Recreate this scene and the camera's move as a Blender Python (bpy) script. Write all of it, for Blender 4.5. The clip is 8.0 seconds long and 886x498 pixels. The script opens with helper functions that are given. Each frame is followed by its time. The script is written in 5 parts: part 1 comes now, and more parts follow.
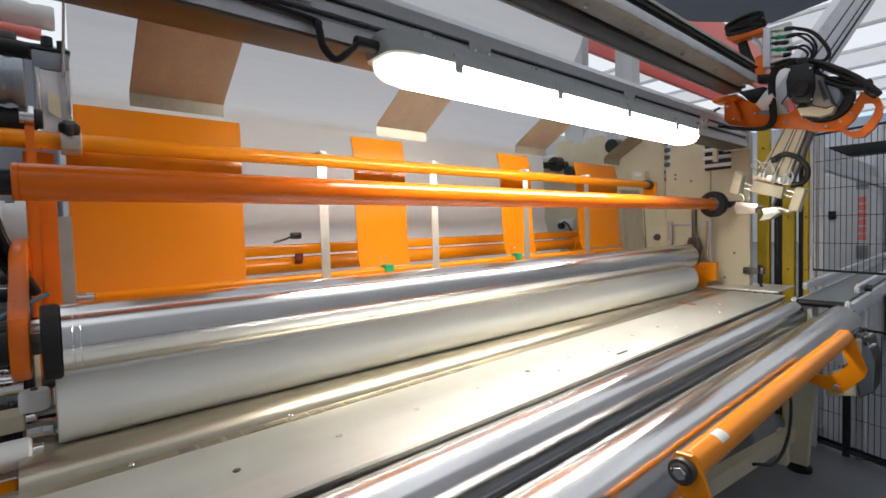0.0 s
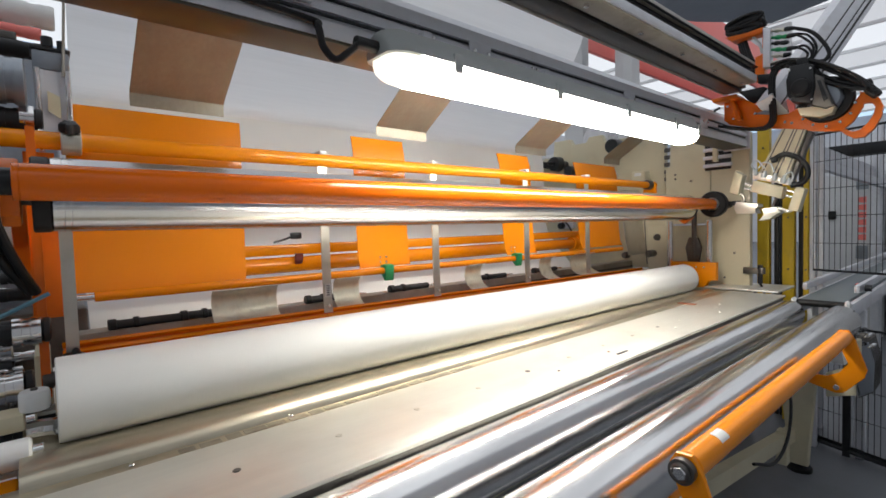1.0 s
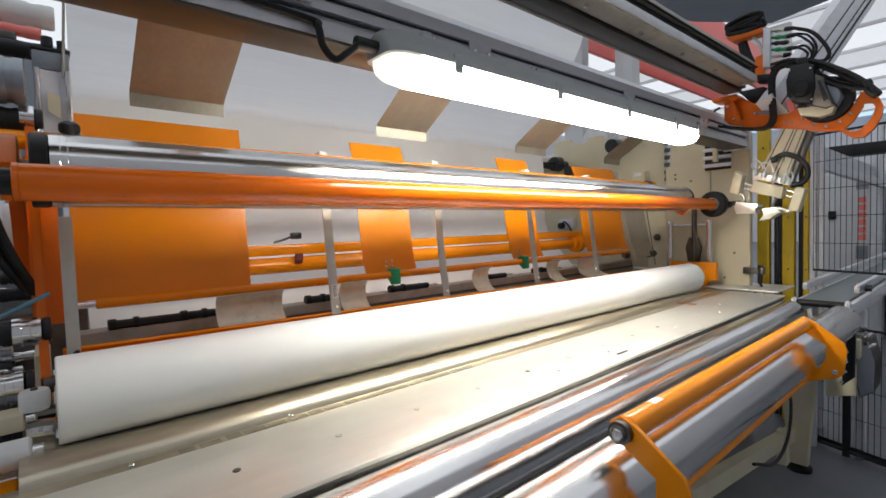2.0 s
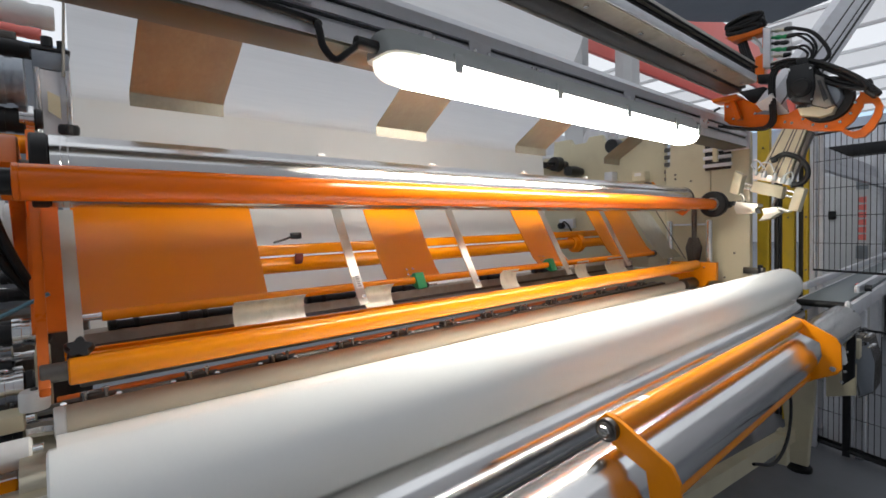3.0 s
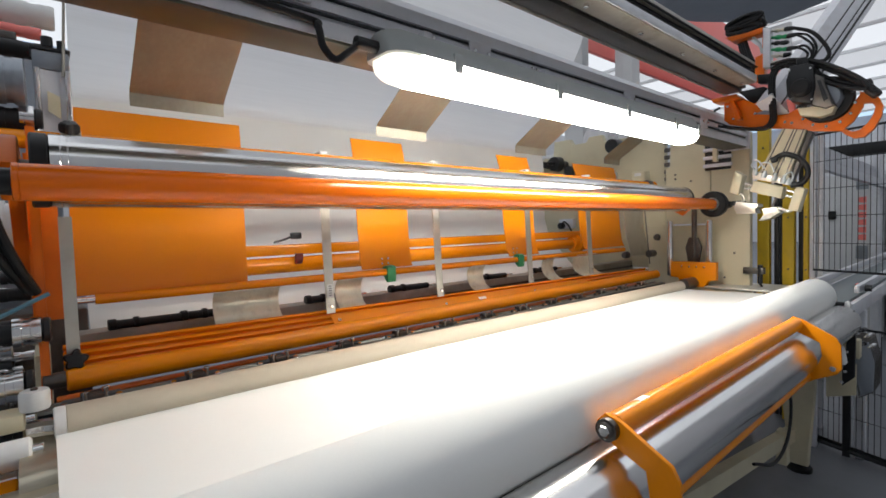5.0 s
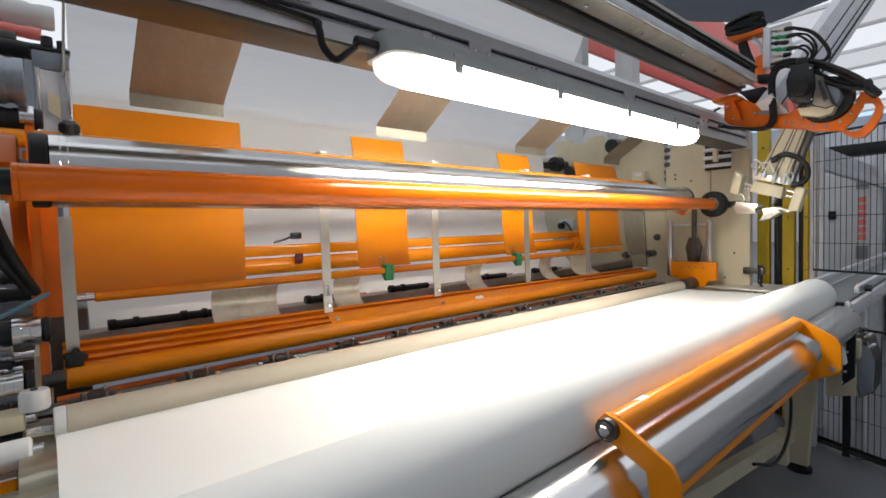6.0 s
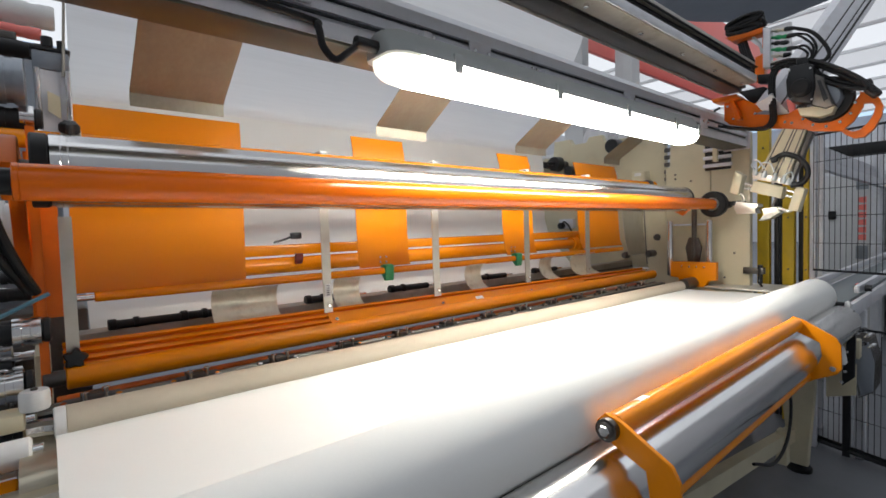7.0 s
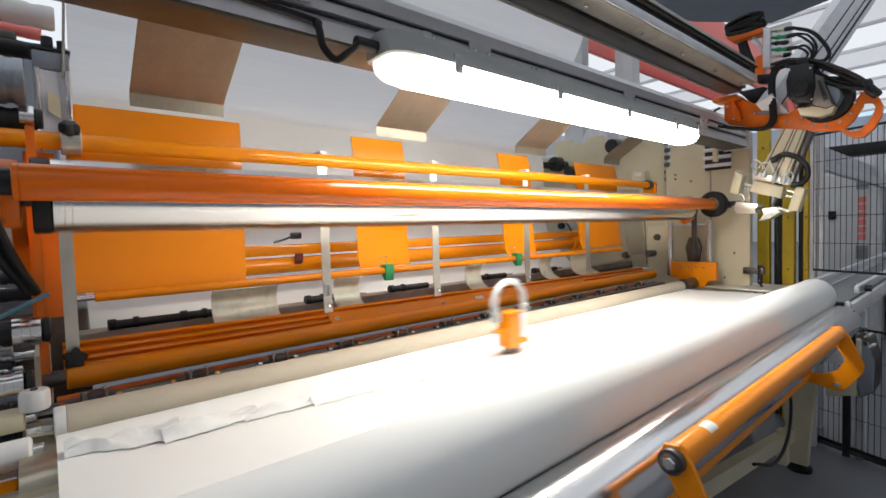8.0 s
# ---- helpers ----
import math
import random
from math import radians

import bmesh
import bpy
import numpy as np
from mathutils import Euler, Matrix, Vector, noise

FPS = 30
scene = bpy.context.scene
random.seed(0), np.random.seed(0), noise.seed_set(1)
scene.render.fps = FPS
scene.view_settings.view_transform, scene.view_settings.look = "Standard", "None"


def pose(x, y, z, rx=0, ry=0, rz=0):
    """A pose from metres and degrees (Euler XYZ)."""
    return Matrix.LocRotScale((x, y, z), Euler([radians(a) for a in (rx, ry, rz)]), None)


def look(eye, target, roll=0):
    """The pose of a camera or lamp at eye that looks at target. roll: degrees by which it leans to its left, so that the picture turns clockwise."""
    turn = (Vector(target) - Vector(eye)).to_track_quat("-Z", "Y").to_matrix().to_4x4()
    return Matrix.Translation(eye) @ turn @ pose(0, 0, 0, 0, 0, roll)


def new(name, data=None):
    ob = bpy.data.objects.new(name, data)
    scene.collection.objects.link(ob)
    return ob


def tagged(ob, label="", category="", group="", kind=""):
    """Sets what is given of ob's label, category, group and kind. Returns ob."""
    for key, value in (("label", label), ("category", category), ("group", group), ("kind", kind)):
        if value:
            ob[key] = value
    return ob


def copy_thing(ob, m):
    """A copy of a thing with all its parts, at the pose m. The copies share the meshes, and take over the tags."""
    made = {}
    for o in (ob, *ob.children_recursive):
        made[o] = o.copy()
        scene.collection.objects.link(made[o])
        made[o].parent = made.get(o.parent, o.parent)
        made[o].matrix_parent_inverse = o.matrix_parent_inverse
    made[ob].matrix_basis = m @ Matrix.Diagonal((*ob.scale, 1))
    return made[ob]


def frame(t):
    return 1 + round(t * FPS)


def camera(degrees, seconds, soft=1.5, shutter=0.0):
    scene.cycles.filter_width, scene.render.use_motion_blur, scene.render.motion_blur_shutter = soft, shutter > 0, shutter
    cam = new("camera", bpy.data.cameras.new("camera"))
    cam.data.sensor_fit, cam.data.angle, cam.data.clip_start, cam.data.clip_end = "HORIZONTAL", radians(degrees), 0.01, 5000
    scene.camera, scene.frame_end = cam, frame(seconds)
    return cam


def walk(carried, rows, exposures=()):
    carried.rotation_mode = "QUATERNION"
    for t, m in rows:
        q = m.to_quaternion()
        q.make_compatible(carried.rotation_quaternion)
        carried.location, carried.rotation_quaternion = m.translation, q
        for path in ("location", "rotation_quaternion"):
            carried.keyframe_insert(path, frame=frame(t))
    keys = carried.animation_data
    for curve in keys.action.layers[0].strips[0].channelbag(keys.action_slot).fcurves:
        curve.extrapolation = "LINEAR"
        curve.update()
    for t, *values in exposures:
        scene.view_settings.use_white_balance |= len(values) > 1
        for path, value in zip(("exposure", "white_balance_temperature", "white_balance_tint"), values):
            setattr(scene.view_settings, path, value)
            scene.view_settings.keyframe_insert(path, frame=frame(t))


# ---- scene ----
cam = camera(86.78, 8.0, soft=1.6, shutter=0.4)
H = 1.2  # height of the lens over the floor
EYE = look((0, 0, H), (0.64525, 0.76266, H - 0.04467), roll=-1.73)
walk(cam, [(0.0, EYE), (8.0, EYE)])

# ---- light: glowing roof strips stand in for overcast daylight, and the batten lamp on the machine ----
world = bpy.data.worlds.new("world")
scene.world = world
world.use_nodes = True
wn = world.node_tree
sky = wn.nodes.new("ShaderNodeTexSky")
sky.sky_type = "NISHITA"
sky.sun_disc = False
sky.sun_elevation, sky.sun_rotation = radians(55), radians(140)
wn.links.new(sky.outputs[0], wn.nodes["Background"].inputs[0])
wn.nodes["Background"].inputs[1].default_value = 0.08
sun = new("sun", bpy.data.lights.new("sun", "SUN"))
sun.data.energy, sun.data.angle, sun.data.color = 1.0, radians(12), (1.0, 0.97, 0.93)
sun.matrix_world = look((0, 0, 20), (4, 5, 0))
LAMP = 16.5
scene.view_settings.exposure = 1.10


# ---- materials ----
def material(name, base, rough=0.5, metal=0.0, vary=0.12, scale=6.0, fine=90.0, bump=0.05, stretch=(1, 1, 1), rvary=0.1,
             dirt=None, dirt_amount=0.0, coat=0.0, spread=0.002, spec=0.5):
    """A painted, metal or plain surface with cloudy variation, fine grain, wear and relief."""
    m = bpy.data.materials.new(name)
    m.use_nodes = True
    t = m.node_tree
    b = t.nodes["Principled BSDF"]
    co = t.nodes.new("ShaderNodeTexCoord")
    mp = t.nodes.new("ShaderNodeMapping")
    mp.inputs["Scale"].default_value = stretch
    t.links.new(co.outputs["Object"], mp.inputs[0])
    big = t.nodes.new("ShaderNodeTexNoise")
    big.inputs["Scale"].default_value, big.inputs["Detail"].default_value = scale, 5
    small = t.nodes.new("ShaderNodeTexNoise")
    small.inputs["Scale"].default_value, small.inputs["Detail"].default_value = fine, 3
    for n in (big, small):
        t.links.new(mp.outputs[0], n.inputs["Vector"])
    both = t.nodes.new("ShaderNodeMath")
    both.operation = "MULTIPLY_ADD"
    both.inputs[1].default_value = 0.35
    t.links.new(small.outputs[0], both.inputs[0])
    t.links.new(big.outputs[0], both.inputs[2])
    ramp = t.nodes.new("ShaderNodeMapRange")
    ramp.inputs[1].default_value, ramp.inputs[2].default_value = 0.35, 1.0
    t.links.new(both.outputs[0], ramp.inputs[0])
    mix = t.nodes.new("ShaderNodeMix")
    mix.data_type = "RGBA"
    mix.inputs[6].default_value = (*[c * (1 - vary) for c in base], 1)
    mix.inputs[7].default_value = (*[min(1, c * (1 + vary)) for c in base], 1)
    t.links.new(ramp.outputs[0], mix.inputs[0])
    out = mix.outputs[2]
    if dirt:
        spots = t.nodes.new("ShaderNodeTexNoise")
        spots.inputs["Scale"].default_value, spots.inputs["Detail"].default_value = scale * 2.3, 8
        t.links.new(co.outputs["Object"], spots.inputs["Vector"])
        cut = t.nodes.new("ShaderNodeMapRange")
        cut.inputs[1].default_value, cut.inputs[2].default_value, cut.inputs[4].default_value = 0.52, 0.75, dirt_amount
        t.links.new(spots.outputs[0], cut.inputs[0])
        soil = t.nodes.new("ShaderNodeMix")
        soil.data_type = "RGBA"
        soil.inputs[7].default_value = (*dirt, 1)
        t.links.new(cut.outputs[0], soil.inputs[0])
        t.links.new(out, soil.inputs[6])
        out = soil.outputs[2]
    t.links.new(out, b.inputs["Base Color"])
    rr = t.nodes.new("ShaderNodeMapRange")
    rr.inputs[3].default_value, rr.inputs[4].default_value = max(0.02, rough - rvary), min(1, rough + rvary)
    t.links.new(both.outputs[0], rr.inputs[0])
    t.links.new(rr.outputs[0], b.inputs["Roughness"])
    b.inputs["Metallic"].default_value = metal
    b.inputs["Coat Weight"].default_value = coat
    b.inputs["Specular IOR Level"].default_value = spec
    if bump:
        bp = t.nodes.new("ShaderNodeBump")
        bp.inputs["Strength"].default_value, bp.inputs["Distance"].default_value = bump, spread
        t.links.new(both.outputs[0], bp.inputs["Height"])
        t.links.new(bp.outputs[0], b.inputs["Normal"])
    return m


def glowing(name, colour, strength, base=0.8):
    m = bpy.data.materials.new(name)
    m.use_nodes = True
    b = m.node_tree.nodes["Principled BSDF"]
    b.inputs["Base Color"].default_value = (base, base, base, 1)
    b.inputs["Emission Color"].default_value = (*colour, 1)
    b.inputs["Emission Strength"].default_value = strength
    return m


ORANGE = material("orange_paint", (0.86, 0.27, 0.001), 0.22, 0, 0.06, 5, 160, 0.0, rvary=0.04, spec=0.4)
RED_ORANGE = material("red_orange_lacquer", (0.78, 0.15, 0.002), 0.2, 0, 0.07, 4, 140, 0.0, stretch=(0.4, 3, 3), rvary=0.05, spec=0.4, coat=0.1)
CAST = material("orange_cast_paint", (0.76, 0.155, 0.006), 0.28, 0, 0.08, 6, 120, 0.02, spec=0.4, dirt=(0.35, 0.08, 0.01), dirt_amount=0.3)
ORANGE_SHEET = material("orange_sheet_paint", (0.80, 0.245, 0.001), 0.22, 0, 0.05, 4, 220, 0.02, rvary=0.05, spec=0.5, coat=0.15)
CREAM = material("cream_paint", (0.66, 0.60, 0.42), 0.45, 0, 0.06, 3, 120, 0.05, coat=0.1, dirt=(0.45, 0.38, 0.25), dirt_amount=0.3)
CHROME = material("ground_steel", (0.80, 0.795, 0.79), 0.17, 1, 0.05, 7, 160, 0.0, stretch=(0.25, 3, 3), rvary=0.035)
# darker brown base paints the reflection of brown parts into the cradle steel
CRADLE = material("brown_reflection_steel", (0.54, 0.49, 0.38), 0.34, 1, 0.16, 5, 60, 0.008, stretch=(0.4, 5, 5), rvary=0.1, dirt=(0.40, 0.36, 0.28), dirt_amount=0.5)
STEEL = material("brushed_steel", (0.70, 0.69, 0.63), 0.40, 0.6, 0.07, 4, 60, 0.012, stretch=(0.5, 8, 8), rvary=0.06, dirt=(0.5, 0.46, 0.38), dirt_amount=0.25)
PLATE_STEEL = material("stainless_sheet", (0.35, 0.325, 0.26), 0.36, 0.6, 0.25, 4, 70, 0.02, stretch=(1.5, 1, 1), rvary=0.1, dirt=(0.30, 0.25, 0.18), dirt_amount=0.35)
SATIN = material("satin_stainless", (0.62, 0.60, 0.53), 0.36, 0.85, 0.08, 8, 90, 0.03, rvary=0.06, dirt=(0.45, 0.42, 0.34), dirt_amount=0.4)
# pale base paints the white paper's reflection into the stainless guides
GUIDE = material("paper_reflection_guide", (0.80, 0.79, 0.66), 0.32, 0.45, 0.1, 14, 90, 0.03, dirt=(0.42, 0.38, 0.28), dirt_amount=0.5)
# brown-black colour paints shade and orange reflections on the beam's underside
SHADE_SHEET = material("shaded_underside_brown", (0.06, 0.056, 0.040), 0.34, 0.1, 0.15, 4, 60, 0.02, stretch=(0.5, 6, 6))
DARK_STEEL = material("dark_oily_steel", (0.14, 0.13, 0.12), 0.38, 0.9, 0.3, 14, 120, 0.1)
ALU = material("anodised_aluminium", (0.74, 0.75, 0.79), 0.38, 0.3, 0.07, 4, 150, 0.04, stretch=(0.5, 6, 6), dirt=(0.38, 0.33, 0.27), dirt_amount=0.25)
RAIL_STEEL = material("worn_rail_steel", (0.42, 0.39, 0.34), 0.4, 0.5, 0.2, 6, 70, 0.08, dirt=(0.25, 0.19, 0.12), dirt_amount=0.6)
BLACK = material("black_rubber", (0.012, 0.012, 0.013), 0.42, 0, 0.3, 12, 90, 0.05, spec=0.3)
BLACK_PLASTIC = material("black_plastic", (0.018, 0.019, 0.021), 0.32, 0, 0.25, 14, 140, 0.04, spec=0.35)
WHITE_PLASTIC = material("white_nylon", (0.74, 0.74, 0.73), 0.4, 0, 0.05, 10, 90, 0.05, dirt=(0.5, 0.48, 0.42), dirt_amount=0.3)
GREY_PLASTIC = material("grey_polyester", (0.42, 0.45, 0.44), 0.45, 0, 0.08, 9, 90, 0.05)
PAPER = material("tissue_paper", (0.86, 0.865, 0.84), 0.95, 0, 0.025, 3, 260, 0.25, rvary=0.03, spread=0.001)
# noise stretched along x paints the folds' shading as soft bands
WEB_PAPER = material("fold_banded_tissue", (0.84, 0.84, 0.845), 0.95, 0, 0.12, 3.2, 60, 0.02, stretch=(0.08, 2.2, 2.2), rvary=0.03)
def thin(m, share):
    """Lets part of the light through a thin sheet."""
    t = m.node_tree
    b, out = t.nodes["Principled BSDF"], t.nodes["Material Output"]
    tr, mix = t.nodes.new("ShaderNodeBsdfTranslucent"), t.nodes.new("ShaderNodeMixShader")
    gain = t.nodes.new("ShaderNodeMix")
    gain.data_type, gain.inputs[0].default_value = "RGBA", 0.4
    gain.inputs[7].default_value = (1, 1, 1, 1)
    t.links.new(b.inputs["Base Color"].links[0].from_socket, gain.inputs[6])
    t.links.new(gain.outputs[2], tr.inputs[0])
    mix.inputs[0].default_value = share
    t.links.new(b.outputs[0], mix.inputs[1])
    t.links.new(tr.outputs[0], mix.inputs[2])
    t.links.new(mix.outputs[0], out.inputs[0])


thin(WEB_PAPER, 0.85)
CARD = material("core_board", (0.52, 0.46, 0.36), 0.85, 0, 0.07, 8, 120, 0.12, stretch=(1, 3, 3), rvary=0.05)
GREEN = material("green_plastic", (0.02, 0.33, 0.12), 0.4, 0, 0.1, 12, 90, 0.05)
YELLOW = material("yellow_paint", (0.72, 0.48, 0.02), 0.42, 0, 0.08, 6, 90, 0.05, dirt=(0.3, 0.22, 0.05), dirt_amount=0.4)
RED = material("red_paint", (0.95, 0.25, 0.22), 0.5, 0, 0.06, 3, 80, 0.03)
LABEL = material("white_label", (0.78, 0.77, 0.74), 0.55, 0, 0.03, 20, 200, 0.02)
PRINT = material("grey_print", (0.16, 0.16, 0.17), 0.6, 0, 0.1, 20, 200, 0.02)
FLOOR = material("painted_concrete", (0.15, 0.16, 0.18), 0.42, 0, 0.16, 2.2, 60, 0.08, dirt=(0.11, 0.115, 0.125), dirt_amount=0.5)
UNSEEN_WALL = material("unseen_wall_fill", (0.58, 0.585, 0.595), 0.6, 0, 0.1, 0.8, 40, 0.05)
WALL = material("hall_wall_panel", (0.62, 0.63, 0.65), 0.7, 0, 0.05, 0.8, 40, 0.05)
CEIL = material("roof_panel", (0.82, 0.83, 0.84), 0.7, 0, 0.05, 0.7, 30, 0.05)
# grey darkened so the shadow lying on the clamp rail is in its colour
CLAMP_RAIL = material("shadow_grey_rail", (0.20, 0.205, 0.185), 0.36, 0.5, 0.15, 8, 90, 0.04, stretch=(0.5, 4, 4), dirt=(0.14, 0.13, 0.11), dirt_amount=0.5)
CABINET = material("cabinet_paint", (0.66, 0.66, 0.66), 0.5, 0, 0.04, 3, 90, 0.03)
BLUE_GREY = material("blue_grey_steel", (0.30, 0.33, 0.37), 0.35, 0.6, 0.12, 5, 80, 0.05)
BELT = material("conveyor_belt", (0.16, 0.19, 0.20), 0.4, 0, 0.12, 5, 80, 0.05)
HOSE = material("pale_hose", (0.55, 0.60, 0.60), 0.35, 0, 0.08, 20, 90, 0.03)
BLUE_HOSE = material("blue_hose", (0.10, 0.25, 0.34), 0.35, 0, 0.08, 20, 90, 0.03)
TUBE_GLOW = glowing("lit_diffuser", (1.0, 0.965, 0.885), LAMP)
END_GLOW = glowing("dim_diffuser_end", (1.0, 0.95, 0.80), 0.55)
# roof panels glow at two strengths to give the ceiling alternating tones
DULL_GLOW = glowing("dim_glow_roof_panel", (0.90, 0.935, 1.0), 0.295, 0.2)
ROOF_GLOW = glowing("glow_roof_panel", (0.90, 0.94, 1.0), 0.41, 0.2)


# ---- mesh helpers; z is counted from the lens height ----
def box(bm, x0, x1, y0, y1, z0, z1, bevel=0.0):
    g = bmesh.ops.create_cube(bm, size=1)
    vs = g["verts"]
    bmesh.ops.scale(bm, vec=(x1 - x0, y1 - y0, z1 - z0), verts=vs)
    bmesh.ops.translate(bm, vec=((x0 + x1) / 2, (y0 + y1) / 2, (z0 + z1) / 2), verts=vs)
    if bevel:
        es = list({e for v in vs for e in v.link_edges})
        bmesh.ops.bevel(bm, geom=es, offset=bevel, segments=2, affect="EDGES", profile=0.5)
    return bm


def lathe(bm, p, q, profile, seg=32):
    """A turned body from p to q; profile: (share of the way, radius)."""
    p, q = Vector(p), Vector(q)
    axis = (q - p).normalized()
    side = axis.cross(Vector((0, 0, 1)))
    if side.length < 0.01:
        side = axis.cross(Vector((0, 1, 0)))
    side.normalize()
    up = axis.cross(side)
    rings = []
    for s, r in profile:
        c = p + (q - p) * s
        rings.append([bm.verts.new(c + (side * math.cos(a) + up * math.sin(a)) * r) for a in [2 * math.pi * k / seg for k in range(seg)]])
    for a, b in zip(rings, rings[1:]):
        for k in range(seg):
            bm.faces.new((a[k], a[(k + 1) % seg], b[(k + 1) % seg], b[k]))
    bm.faces.new(rings[0][::-1])
    bm.faces.new(rings[-1])
    return bm


def rod(bm, p, q, r, seg=24, edge=0.0):
    """A round bar with slightly broken edges."""
    n = max(1e-6, (Vector(q) - Vector(p)).length)
    e = min(edge or r * 0.12, n * 0.3) / n
    return lathe(bm, p, q, [(0, r * 0.86), (e, r), (1 - e, r), (1, r * 0.86)], seg)


def hollow(bm, p, q, r, inner, seg=32):
    """A tube with an open bore."""
    n = (Vector(q) - Vector(p)).length
    e = 0.002 / n
    return lathe(bm, p, q, [(0.02, inner), (0, inner), (0, r - 0.002), (e, r), (1 - e, r), (1, r - 0.002), (1, inner), (0.98, inner)], seg)


def prism(bm, outline, x0, x1, bevel=0.0):
    """An outline in (y, z) given a thickness along x."""
    a = [bm.verts.new((x0, y, z)) for y, z in outline]
    b = [bm.verts.new((x1, y, z)) for y, z in outline]
    f1, f2 = bm.faces.new(a), bm.faces.new(b[::-1])
    n = len(a)
    for k in range(n):
        bm.faces.new((a[k], b[k], b[(k + 1) % n], a[(k + 1) % n]))
    if bevel:
        bmesh.ops.bevel(bm, geom=list(f1.edges) + list(f2.edges), offset=bevel, segments=2, affect="EDGES", profile=0.5)
    return bm


def slab(bm, outline, thick, axis):
    """An outline of 3D points given a thickness along an axis."""
    a = [bm.verts.new(p) for p in outline]
    b = [bm.verts.new(Vector(p) + Vector(axis) * thick) for p in outline]
    bm.faces.new(a), bm.faces.new(b[::-1])
    n = len(a)
    for k in range(n):
        bm.faces.new((a[k], b[k], b[(k + 1) % n], a[(k + 1) % n]))
    return bm


def bent(bm, line, x0, x1, thick, slant=0.0):
    """Sheet metal that follows a line in (y, z) from x0 to x1."""
    top, bot = [], []
    for k, (y, z) in enumerate(line):
        y0, z0 = line[max(0, k - 1)]
        y1, z1 = line[min(len(line) - 1, k + 1)]
        d = Vector((y1 - y0, z1 - z0)).normalized()
        n = Vector((-d.y, d.x)) * thick
        s = slant * k / max(1, len(line) - 1)
        top.append([bm.verts.new((x + s, y, z)) for x in (x0, x1)])
        bot.append([bm.verts.new((x + s, y + n.x, z + n.y)) for x in (x0, x1)])
    for k in range(len(line) - 1):
        bm.faces.new((top[k][0], top[k][1], top[k + 1][1], top[k + 1][0]))
        bm.faces.new((bot[k][0], bot[k + 1][0], bot[k + 1][1], bot[k][1]))
        for e in (0, 1):
            bm.faces.new((top[k][e], top[k + 1][e], bot[k + 1][e], bot[k][e]))
    for k in (0, -1):
        bm.faces.new((top[k][0], bot[k][0], bot[k][1], top[k][1]))
    return bm


def hose(bm, points, r, seg=10, steps=8):
    """A hose or cable swept through points on a smooth curve."""
    pts = [Vector(p) for p in points]
    pts = [pts[0] * 2 - pts[1]] + pts + [pts[-1] * 2 - pts[-2]]
    path = []
    for i in range(1, len(pts) - 2):
        for k in range(steps):
            t = k / steps
            a, b, c, d = pts[i - 1:i + 3]
            path.append(0.5 * ((2 * b) + (c - a) * t + (2 * a - 5 * b + 4 * c - d) * t * t + (3 * b - a - 3 * c + d) * t ** 3))
    path.append(pts[-2])
    rings, side = [], None
    for k, p in enumerate(path):
        d = (path[min(k + 1, len(path) - 1)] - path[max(k - 1, 0)]).normalized()
        if side is None:
            side = d.orthogonal().normalized()
        side = (side - d * side.dot(d)).normalized()
        up = d.cross(side)
        rings.append([bm.verts.new(p + (side * math.cos(a) + up * math.sin(a)) * r) for a in [2 * math.pi * j / seg for j in range(seg)]])
    for a, b in zip(rings, rings[1:]):
        for k in range(seg):
            bm.faces.new((a[k], a[(k + 1) % seg], b[(k + 1) % seg], b[k]))
    bm.faces.new(rings[0][::-1]), bm.faces.new(rings[-1])
    return bm


BASE = {}


def thing(name, at, label, category, group=""):
    """An Empty at the thing's base."""
    ob = new(name)
    ob.location = (at[0], at[1], at[2] + H)
    ob.empty_display_size = 0.05
    BASE[ob.name] = Vector((at[0], at[1], at[2] + H))
    return tagged(ob, label, category, group)


def part(name, bm, mat, parent=None, label="", category="", group="", kind="", smooth=35):
    """Links a bmesh as one mesh object, under a thing or by itself."""
    bmesh.ops.recalc_face_normals(bm, faces=bm.faces)
    me = bpy.data.meshes.new(name)
    if parent:
        base = BASE[parent.name]
    else:
        lo = [min(v.co[i] for v in bm.verts) for i in range(3)]
        hi = [max(v.co[i] for v in bm.verts) for i in range(3)]
        base = Vector(((lo[0] + hi[0]) / 2, (lo[1] + hi[1]) / 2, lo[2] + H))
    bmesh.ops.translate(bm, vec=Vector((0, 0, H)) - base, verts=bm.verts)
    for f in bm.faces:
        f.smooth = True
    bm.to_mesh(me)
    bm.free()
    me.set_sharp_from_angle(angle=radians(smooth))
    me.materials.append(mat)
    ob = new(name, me)
    if parent:
        ob.parent = parent
        BASE[ob.name] = base
    else:
        ob.location = base
        BASE[ob.name] = base
    return tagged(ob, label, category, group, kind)


def B():
    return bmesh.new()


def knob(name, at, axis, r, parent, lobes=5):
    """A lobed clamping knob."""
    at, axis = Vector(at), Vector(axis).normalized()
    side = axis.orthogonal().normalized()
    up = axis.cross(side)
    bm = B()
    rows = []
    for h, s in ((0, 0.8), (0.25 * r, 1), (0.9 * r, 1), (1.15 * r, 0.8)):
        ring = []
        for k in range(40):
            a = 2 * math.pi * k / 40
            rr = r * s * (0.84 + 0.16 * math.cos(lobes * a))
            ring.append(bm.verts.new(at + axis * h + (side * math.cos(a) + up * math.sin(a)) * rr))
        rows.append(ring)
    for a, b in zip(rows, rows[1:]):
        for k in range(40):
            bm.faces.new((a[k], a[(k + 1) % 40], b[(k + 1) % 40], b[k]))
    bm.faces.new(rows[0][::-1]), bm.faces.new(rows[-1])
    return part(name, bm, BLACK_PLASTIC, parent, "black lobed plastic knob")


